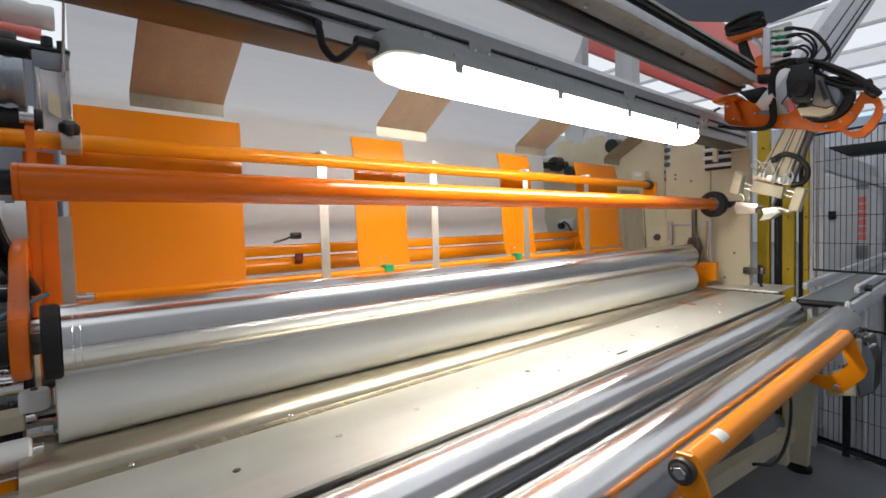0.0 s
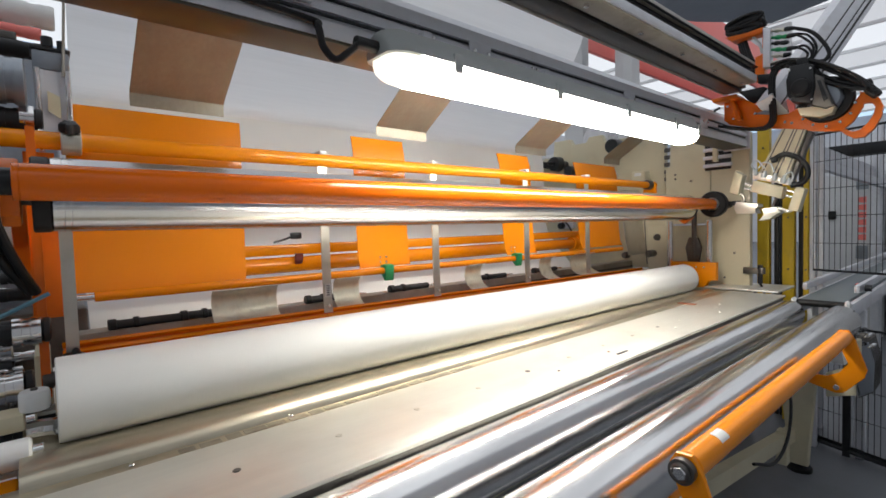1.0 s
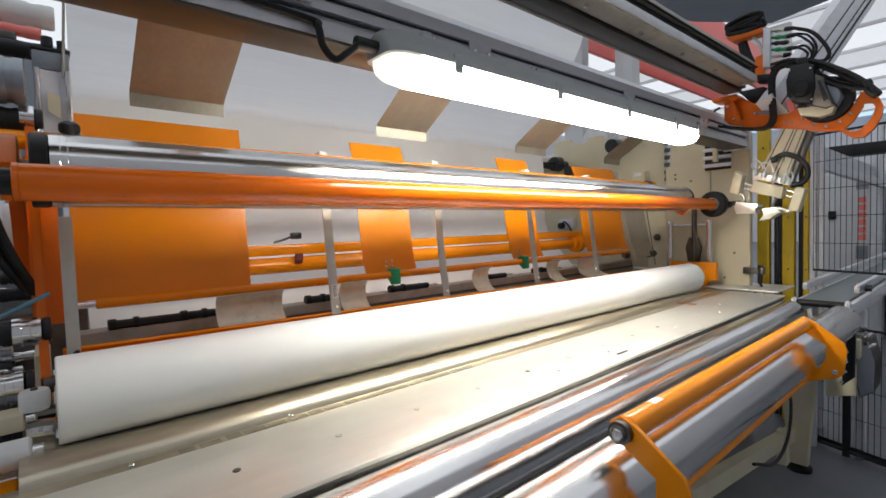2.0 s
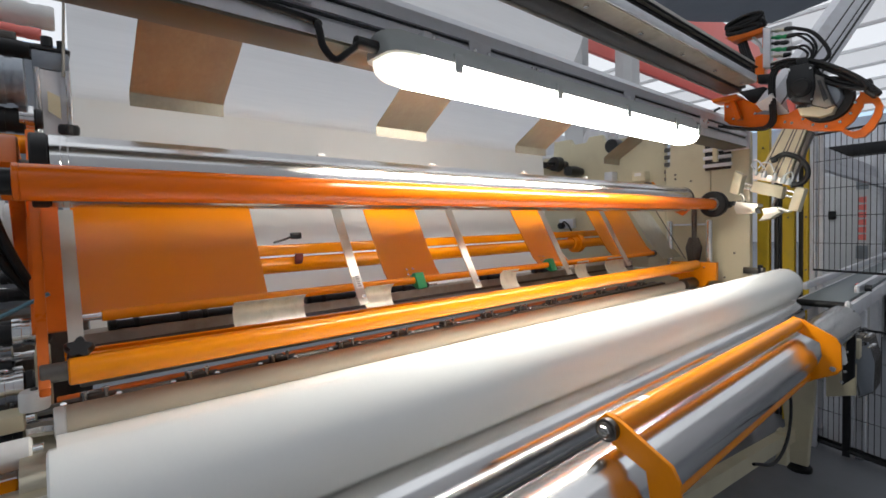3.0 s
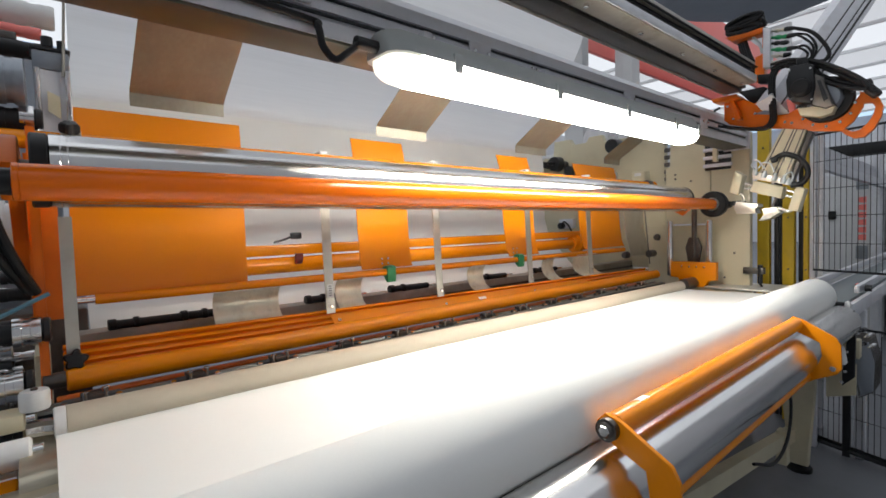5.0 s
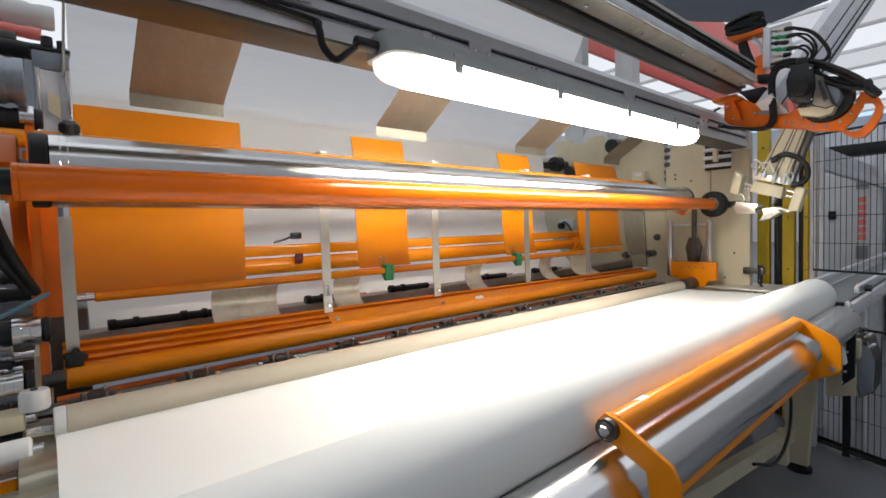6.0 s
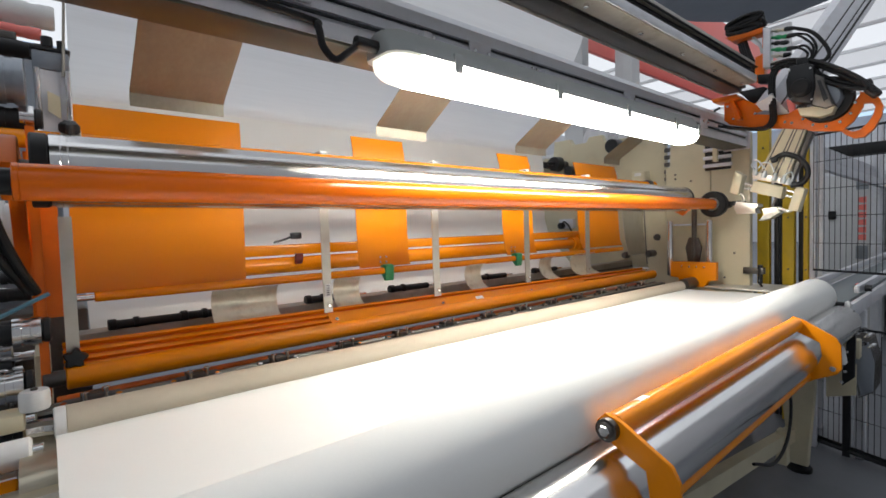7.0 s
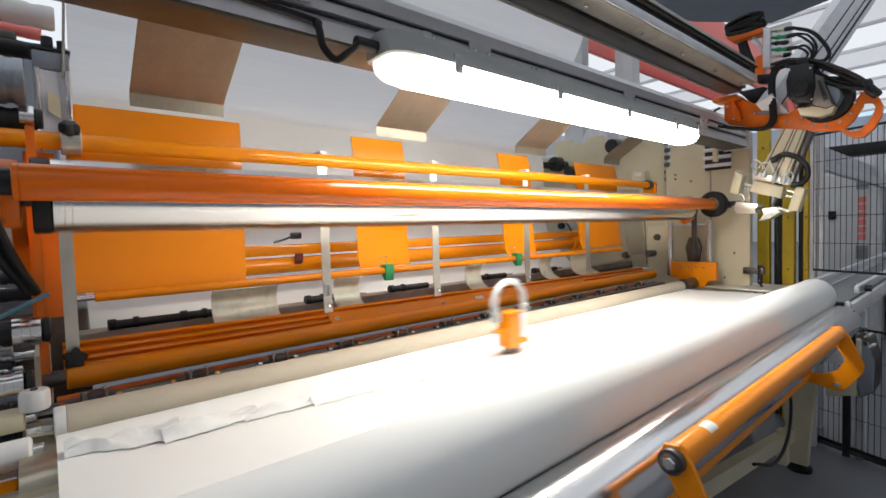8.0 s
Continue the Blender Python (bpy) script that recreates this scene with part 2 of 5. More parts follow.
def bolt(at, axis, r, parent, mat=None):
    bm = B()
    p = Vector(at)
    lathe(bm, p, p + Vector(axis).normalized() * r * 1.1, [(0, r), (0.85, r), (1, r * 0.8)], 6)
    return part("bolt", bm, mat or CHROME, parent)


# ---- the hall ----
def hall():
    top = 4.4
    bm = B()
    box(bm, -9, 28, -3, 14, -H - 0.1, -H)
    part("floor", bm, FLOOR, kind="structure", label="blue-grey painted concrete floor")
    # south and west walls are unseen; the south one sets the front fill
    for n, c, m in (("wall_north", (-9, 28, 14, 14.25), WALL), ("unseen_wall_south", (-9, 28, -3.25, -3), UNSEEN_WALL), ("wall_east", (28, 28.25, -3.25, 14.25), WALL), ("unseen_wall_west", (-9.25, -9, -3.25, 14.25), UNSEEN_WALL)):
        bm = B()
        box(bm, *c, -H, top)
        part(n, bm, m, kind="structure", label="plain hall wall panels")
    # white roof ribs; glowing strips between them stand in for the lit ceiling
    bm = B()
    x, k = -9.25, 0
    while x < 28:
        box(bm, x + 0.05, x + 0.11, -3.25, 14.25, top, top + 0.2)
        k += 1
        if x + 2.0 < 28:
            g = B()
            box(g, x + 0.12, x + 2.04, -3.2, 14.2, top + 0.08, top + 0.12)
            part("skylight_%d" % k, g, ROOF_GLOW if k % 2 else DULL_GLOW, kind="structure", label="glowing roof strip standing in for the lit ceiling")
        x += 2.0
    part("ceiling", bm, CEIL, kind="structure", label="white roof ribs between glowing strips")


def roof_steel():
    """Red crane beam, grey girder and an aluminium brace above the machine."""
    b = thing("crane_beam", (9.5, 4.0, 2.6), "bright red painted steel crane beam under the roof", "beam")
    bm = B()
    box(bm, 6.2, 15.9, 4.0, 4.07, 2.60, 2.84, 0.01)
    part("girder", bm, RED, b)
    bm = B()
    box(bm, 7.3, 14.5, 3.0, 3.06, 2.52, 3.30, 0.01)
    part("runway", bm, RED, b)
    for x in (8.0, 13.0):
        bm = B()
        box(bm, x, x + 0.15, 3.05, 4.15, 3.28, 4.4, 0.01)
        part("hanger", bm, CABINET, b, "pale steel hanger")
    g = thing("roof_girder", (6.0, 2.2, 2.6), "dark grey steel girder across the hall", "beam")
    bm = B()
    slab(bm, [(4.6, 2.9, 2.62), (7.4, 1.35, 2.62), (7.6, 2.0, 2.62), (6.7, 2.6, 2.62), (5.2, 3.2, 2.62)], 0.12, (0, 0, 1))
    part("flange", bm, BLUE_GREY, g)
    bm = B()
    box(bm, 5.9, 6.0, 2.3, 2.4, 2.74, 4.4, 0.01)
    part("hanger", bm, BLUE_GREY, g)
    b2 = thing("brace_profile", (2.9, 0.4, 0.5), "slotted aluminium profile brace leaning over the gantry", "profile")
    p, q = Vector((2.540, 0.652, 0.478)), Vector((7.272, -0.200, 4.39))
    d = (q - p).normalized()
    s = d.cross(Vector((0.64, 0.76, 0))).normalized()
    n = d.cross(s)
    for name, a, b, f, k, m in (("profile", -0.078, 0.078, -0.04, 0.04, ALU), ("slot", -0.031, -0.025, -0.0425, -0.0395, BLACK), ("slot", 0.016, 0.022, -0.0425, -0.0395, BLACK), ("slot", 0.048, 0.058, -0.0425, -0.0395, BLACK), ("slot", -0.031, -0.025, 0.0395, 0.0425, BLACK), ("slot", 0.016, 0.022, 0.0395, 0.0425, BLACK), ("slot", -0.058, -0.048, 0.0395, 0.0425, BLACK)):
        bm = B()
        slab(bm, [p + s * a + n * f, p + s * b + n * f, p + s * b + n * k, p + s * a + n * k], (q - p).length, d)
        part(name, bm, m, b2)
    for x, y, w in ((6.75, 3.5, 0.2), (5.42, 3.5, 0.16)):
        bm = B()
        box(bm, x, x + w, y, y + 0.3, -H, 4.4, 0.02)
        part("hall_column", bm, CABINET, label="pale painted hall column behind the machine", category="column", group="hall columns")


# ---- fixed machine frame ----
def side_frame():
    f = thing("side_frame", (2.98, 1.15, -H), "cream painted steel side frame of the rewinding machine", "machine frame")
    bm = B()
    x0, x1 = 2.95, 3.0
    # front upright, the cheek behind it, bridged above and below the guide slot
    prism(bm, [(0.875, -H), (1.07, -H), (1.07, 0.475), (0.875, 0.475)], x0, x1, 0.004)
    prism(bm, [(1.075, -0.02), (1.33, -0.02), (1.33, 0.33), (1.30, 0.33), (1.30, 0.5), (1.075, 0.5)], x0 + 0.002, x1, 0.004)
    prism(bm, [(1.075, -H), (1.46, -H), (1.46, -0.03), (1.075, -0.03)], x0 + 0.03, x1 + 0.02, 0.004)
    part("upright_plate", bm, CREAM, f)
    bm = B()
    prism(bm, [(1.36, -0.3), (2.6, -0.3), (2.6, 0.36), (2.22, 0.36), (2.20, 0.629), (2.06, 0.629), (2.04, 0.579), (1.92, 0.579), (1.90, 0.619), (1.80, 0.619), (1.78, 0.559), (1.36, 0.579)], x0 + 0.06, x1 + 0.05, 0.004)
    part("rear_plate", bm, CREAM, f)
    bm = B()
    prism(bm, [(1.46, -H), (3.0, -H), (3.0, -0.31), (1.46, -0.31)], x0 + 0.07, x1 + 0.06, 0.004)
    part("lower_plate", bm, CREAM, f)
    for y in (1.062, 1.283):
        bm = B()
        rod(bm, (2.90, y, -0.33), (2.90, y, 0.0), 0.018)
        part("guide_rod", bm, CHROME, f, "polished guide rod")
    bm = B()
    prism(bm, [(1.125, -0.25), (1.185, -0.25), (1.20, -0.16), (1.18, -0.10), (1.13, -0.10), (1.11, -0.16)], 2.91, 2.93, 0.003)
    rod(bm, (2.915, 1.15, -0.24), (2.915, 1.15, 0.10), 0.014)
    part("lift_fork", bm, DARK_STEEL, f, "dark steel lifting fork")
    for y, z in ((1.40, -0.10), (1.62, -0.22), (1.75, 0.05)):
        bm = B()
        lathe(bm, (2.965, y, z), (3.01, y, z), [(0, 0.010), (0, 0.018), (0.3, 0.022), (1, 0.024)], 20)
        part("boss", bm, DARK_STEEL, f, "dark round boss")
    for y, z in ((0.99, 0.36), (1.18, 0.235), (1.27, 0.28), (1.27, 0.255), (0.95, -0.19), (1.0, -0.33), (0.93, 0.2)):
        bolt((x0, y, z), (-1, 0, 0), 0.006, f, DARK_STEEL)
    for y0 in (1.31, 1.34):
        bm = B()
        for k in range(7):
            box(bm, 2.98, 3.0, y0 - 0.012, y0 + 0.012, 0.25 + k * 0.045, 0.275 + k * 0.045, 0.002)
        part("slot_teeth", bm, DARK_STEEL, f, "dark slots in the frame")
    bm = B()
    box(bm, 2.94, 2.955, 0.965, 1.10, 0.285, 0.45, 0.003)
    part("slide_recess", bm, BLACK_PLASTIC, f, "dark slide recess")
    for z0 in (0.30, 0.345, 0.39):
        bm = B()
        box(bm, 2.925, 2.941, 0.955, 1.105, z0, z0 + 0.02, 0.003)
        part("slide_bar", bm, ALU, f, "aluminium slide bar")
    bm = B()
    box(bm, 2.915, 2.942, 1.025, 1.05, 0.33, 0.47, 0.003)
    part("slide_block", bm, CREAM, f)
    bm = B()
    rod(bm, (2.88, 1.41, -0.20), (2.95, 1.41, -0.20), 0.022)
    part("stub_shaft", bm, DARK_STEEL, f, "dark stub shaft")
    # rear gear: flange wheel, handwheel and dark chuck
    bm = B()
    lathe(bm, (3.08, 1.884, 0.606), (3.18, 1.884, 0.606), [(0, 0.03), (0, 0.10), (0.3, 0.10), (0.3, 0.13), (0.7, 0.13), (0.7, 0.10), (1, 0.10)], 36)
    part("flange_wheel", bm, ALU, f, "pale grey flanged wheel")
    bm = B()
    lathe(bm, (2.80, 2.104, 0.445), (3.01, 2.104, 0.445), [(0, 0.012), (0.3, 0.012), (0.3, 0.05), (0.6, 0.055), (0.8, 0.03), (1, 0.03)], 28)
    part("chuck", bm, BLACK_PLASTIC, f, "black chuck")
    bm = B()
    lathe(bm, (2.85, 1.637, 0.503), (3.01, 1.637, 0.503), [(0, 0.012), (0, 0.045), (0.5, 0.05), (1, 0.03)], 28)
    part("handwheel", bm, BLACK_PLASTIC, f, "black handwheel")
    bm = B()
    lathe(bm, (2.85, 1.971, 0.378), (3.01, 1.971, 0.378), [(0, 0.012), (0, 0.035), (0.5, 0.04), (1, 0.03)], 28)
    part("handwheel", bm, BLACK_PLASTIC, f, "black handwheel")


def frame_fittings():
    """Small devices on the rear plate of the side frame."""
    d = thing("limit_switch", (2.93, 1.486, 0.255), "beige limit switch box with a white label on the frame", "switch")
    bm = B()
    box(bm, 2.91, 2.98, 1.441, 1.531, 0.260, 0.325, 0.006)
    part("housing", bm, CREAM, d)
    bm = B()
    box(bm, 2.908, 2.9105, 1.466, 1.511, 0.293, 0.313)
    part("label_plate", bm, LABEL, d, "white label")
    g = thing("guide_block", (2.97, 1.713, 0.247), "bright steel guide block on the rear plate", "block")
    bm = B()
    box(bm, 2.94, 3.01, 1.683, 1.743, 0.247, 0.347, 0.004)
    part("body", bm, ALU, g)
    w = thing("wired_sensor", (2.98, 2.109, -0.071), "black sensor with a looped cable on the rear plate", "sensor")
    bm = B()
    box(bm, 2.97, 3.01, 2.019, 2.139, -0.031, 0.039, 0.003)
    part("plate", bm, ALU, w, "pale mounting plate")
    bm = B()
    lathe(bm, (2.93, 2.109, -0.011), (2.97, 2.109, -0.011), [(0, 0.018), (0.2, 0.024), (1, 0.024)], 20)
    part("head", bm, BLACK_PLASTIC, w)
    bm = B()
    hose(bm, [(2.95, 2.109, -0.011), (2.95, 2.079, 0.019), (2.95, 2.029, -0.031), (2.96, 2.009, -0.111)], 0.006)
    part("cable", bm, BLACK, w)


def bearing_bracket():
    b = thing("bearing_bracket", (2.75, 1.12, -0.40), "orange bearing bracket bolted to the frame beside the core", "bracket")
    bm = B()
    prism(bm, [(0.99, -0.335), (1.03, -0.335), (1.05, -0.375), (1.17, -0.375), (1.19, -0.325), (1.235, -0.325), (1.235, -0.235), (0.99, -0.235)], 2.79, 2.83, 0.003)
    part("plate", bm, ORANGE, b)
    bm = B()
    hollow(bm, (2.66, 1.11, -0.352), (2.79, 1.11, -0.352), 0.032, 0.012)
    part("bearing", bm, DARK_STEEL, b, "dark steel bearing")
    for y in (1.05, 1.09, 1.13, 1.17):
        bolt((2.79, y, -0.262), (-1, 0, 0), 0.006, b)


def overhead_beam():
    b = thing("overhead_beam", (1.3, 0.95, 0.37), "grey slotted aluminium beam spanning over the machine", "beam")
    bm = B()
    prism(bm, [(0.88, 0.392), (0.88, 0.425), (0.893, 0.43), (0.893, 0.44), (0.88, 0.444), (0.88, 0.462), (0.893, 0.465), (0.893, 0.473), (0.88, 0.476), (0.88, 0.505),
               (0.90, 0.53), (0.971, 0.53), (0.991, 0.505), (0.991, 0.43), (0.988, 0.413)], -0.6, 2.93)
    part("profile", bm, ALU, b)
    # thin dark sheet carries the underside's shade in its colour
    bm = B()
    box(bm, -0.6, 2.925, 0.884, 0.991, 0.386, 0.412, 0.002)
    part("underside_shade", bm, SHADE_SHEET, b, "dark brown sheet painting the beam's shaded underside")
    bm = B()
    box(bm, -0.6, 2.9, 0.8785, 0.885, 0.4335, 0.4385)
    box(bm, -0.6, 2.9, 0.8785, 0.885, 0.468, 0.471)
    part("slot_cover", bm, BLACK_PLASTIC, b, "black slot strip")
    bm = B()
    box(bm, 0.385, 0.42, 0.868, 0.879, 0.445, 0.56, 0.003)
    part("end_bracket", bm, ALU, b)
    bm = B()
    box(bm, 2.931, 2.949, 0.87, 1.0, 0.38, 0.54, 0.004)
    part("end_plate", bm, ALU, b, "bolted end plate")
    for x0, x1 in ((0.85, 0.93), (1.62, 1.70), (2.30, 2.38)):
        bm = B()
        box(bm, x0, x1, 0.8755, 0.8795, 0.425, 0.478, 0.0015)
        part("joint_plate", bm, ALU, b, "small bolted joint plate")
        for x in (x0 + 0.015, x1 - 0.015):
            bolt((x, 0.8755, 0.452), (0, -1, 0), 0.006, b)
    for x in (0.47, 0.49, 0.71, 0.73, 1.10, 1.12):
        bolt((x, 0.878, 0.485 if x < 0.6 else 0.452), (0, -1, 0), 0.006, b)


def batten_lamp():
    l = thing("batten_lamp", (1.33, 0.83, 0.30), "lit weatherproof fluorescent batten lamp with a grey housing", "lamp")
    x0, x1, y, z = 0.545, 2.05, 0.83, 0.35
    # clear cover: rounded trough
    prof = [(-0.055, 0.012), (-0.056, -0.012), (-0.048, -0.026), (-0.030, -0.037), (0, -0.04), (0.030, -0.037), (0.048, -0.026), (0.056, -0.012), (0.055, 0.012)]
    def trough(name, steps, mat, label):
        bm = B()
        rows = [[bm.verts.new((x0 + (x1 - x0) * s, y + a * k, z + b * k)) for a, b in prof] for s, k in steps]
        for a, b in zip(rows, rows[1:]):
            for k in range(len(prof) - 1):
                bm.faces.new((a[k], a[k + 1], b[k + 1], b[k]))
            bm.faces.new((a[0], b[0], b[-1], a[-1]))
        bm.faces.new(rows[0]), bm.faces.new(rows[-1])
        part(name, bm, mat, l, label, smooth=60)
    trough("diffuser", ((0.046, 1.0), (0.5, 1.003), (0.975, 1.0)), TUBE_GLOW, "glowing clear diffuser")
    trough("diffuser_end", ((0.0, 0.45), (0.008, 0.72), (0.022, 0.92), (0.0455, 1.0)), END_GLOW, "dim milky diffuser end")
    trough("diffuser_end", ((0.9755, 1.0), (0.985, 0.92), (0.995, 0.72), (1.0, 0.45)), END_GLOW, "dim milky diffuser end")
    bm = B()
    rows = []
    prof = [(-0.062, 0.008), (-0.062, 0.022), (-0.045, 0.04), (-0.03, 0.062), (0, 0.068), (0.03, 0.062), (0.045, 0.04), (0.062, 0.022), (0.062, 0.008)]
    for s, k in ((-0.004, 0.6), (0.004, 0.85), (0.02, 1.0), (0.98, 1.0), (0.996, 0.85), (1.004, 0.6)):
        rows.append([bm.verts.new((x0 + (x1 - x0) * s, y + a * k, z + 0.004 + (b - 0.004) * (0.5 + 0.5 * k))) for a, b in prof])
    for a, b in zip(rows, rows[1:]):
        for k in range(len(prof) - 1):
            bm.faces.new((a[k], a[k + 1], b[k + 1], b[k]))
        bm.faces.new((a[0], b[0], b[-1], a[-1]))
    bm.faces.new(rows[0]), bm.faces.new(rows[-1])
    part("housing", bm, GREY_PLASTIC, l, "grey plastic housing", smooth=60)
    for x in (0.71, 1.08, 1.45, 1.80, 2.0):
        bm = B()
        box(bm, x - 0.012, x + 0.012, y - 0.066, y - 0.056, z - 0.012, z + 0.03, 0.003)
        part("clip", bm, GREY_PLASTIC, l)
    for x in (0.69, 1.13, 1.62):
        bm = B()
        box(bm, x - 0.012, x + 0.012, 0.845, 0.879, z + 0.055, z + 0.10, 0.003)
        part("hanger", bm, ALU, l, "aluminium hanger")
    bm = B()
    rod(bm, (0.49, y, z + 0.025), (0.545, y, z + 0.025), 0.013)
    part("cable_gland", bm, BLACK_PLASTIC, l)
    c = B()
    hose(c, [(-0.3, 0.872, 0.45), (0.1, 0.872, 0.43), (0.40, 0.872, 0.415), (0.425, 0.86, 0.40), (0.43, 0.85, 0.36), (0.45, 0.84, 0.335), (0.475, 0.832, 0.352), (0.495, 0.83, 0.37)], 0.0075)
    part("lamp_cable", c, BLACK, label="black cable hanging in a loop from the beam to the lamp", category="cable")


def gantry():
    g = thing("gantry_rail", (1.3, 0.75, 0.56), "worn steel gantry rail with dark grooves above the machine", "rail")

    def run(name, y0, y1, z0, z1, mat, label="", end=2.41):
        bm = B()
        box(bm, -0.2, end, y0, y1, z0, z1, 0.003)
        part(name, bm, mat, g, label)
    run("main_bar", 0.690, 0.758, 0.594, 0.628, RAIL_STEEL)
    run("face_strip", 0.686, 0.692, 0.598, 0.628, ALU, "brighter strip on the rail's front face")
    run("groove", 0.702, 0.758, 0.628, 0.659, BLACK)
    run("top_bar", 0.693, 0.758, 0.659, 0.684, RAIL_STEEL)
    run("belt", 0.682, 0.692, 0.658, 0.663, BLACK, "black toothed belt")
    run("rear_groove", 0.756, 0.774, 0.602, 0.624, BLACK, end=2.50)
    run("rear_lip", 0.772, 0.837, 0.590, 0.614, DARK_STEEL, "dark oily rear lip", end=2.50)
    run("rear_edge", 0.836, 0.847, 0.586, 0.606, RAIL_STEEL, end=2.50)
    for x in (0.85, 1.15, 1.45, 1.75, 2.05, 2.35):
        bolt((x, 0.727, 0.594), (0, 0, -1), 0.008, g)


# ---- paper behind, deflector plates ----
def rear_web():
    w = thing("paper_web", (1.4, 2.1, -0.45), "wide white tissue web running down behind the guards", "paper web")
    bm = B()
    run = []
    for k in range(49):
        u = k / 48
        y, z = 1.337 + 0.763 * u, 2.20 - 1.685 * u
        o = 0.010 * math.sin(u * 19 + 0.8) * math.sin(u * 7.3) + 0.004 * math.sin(u * 43)
        run.append((y - o, z))
    run += [(2.097, 0.505), (2.096, 0.497)]
    edges = [[bm.verts.new((x, y, z)) for y, z in run] for x in (0.09, 2.76)]
    for k in range(len(run) - 1):
        bm.faces.new((edges[0][k], edges[1][k], edges[1][k + 1], edges[0][k + 1]))
    part("upper_run", bm, WEB_PAPER, w, "bright upper run of tissue", smooth=70)
    bm = B()
    bent(bm, [(2.16, 0.56), (2.13, 0.50), (2.118, 0.40), (2.115, 0.2), (2.118, 0.05), (2.09, -0.05), (2.0, -0.17), (1.86, -0.31), (1.72, -0.42)], 0.095, 2.765, 0.003)
    part("lower_run", bm, PAPER, w, "shaded lower run of tissue", smooth=70)
    r = thing("turning_roller", (1.4, 2.22, 0.36), "steel turning roller behind the tissue web", "roller")
    bm = B()
    rod(bm, (0.02, 2.22, 0.44), (3.02, 2.22, 0.44), 0.07)
    part("shell", bm, CHROME, r)


def deflectors():
    made = None
    for x0, w in ((0.184, 0.228), (0.93, 0.238), (1.688, 0.235), (2.45, 0.17)):
        if made is None or w < 0.2:
            d = thing("deflector_plate", (x0, 1.45, 0.34), "dull stainless deflector plate with a folded lip", "deflector plate", "deflector plates under the beam")
            bm = B()
            bent(bm, [(1.14, 0.562), (1.44, 0.381), (1.449, 0.374), (1.451, 0.366), (1.452, 0.340)], x0, x0 + w, 0.002)
            part("sheet", bm, PLATE_STEEL, d)
            bm = B()
            box(bm, x0 + w / 2 - 0.03, x0 + w / 2 + 0.03, 0.985, 1.16, 0.502, 0.52, 0.003)
            part("mount", bm, ALU, d)
            made = made or d
        else:
            copy_thing(made, pose(x0, 1.45, 0.34 + H))


# ---- guard frame that swings about the upper orange tube ----
PIVOT = (1.33, 0.215)


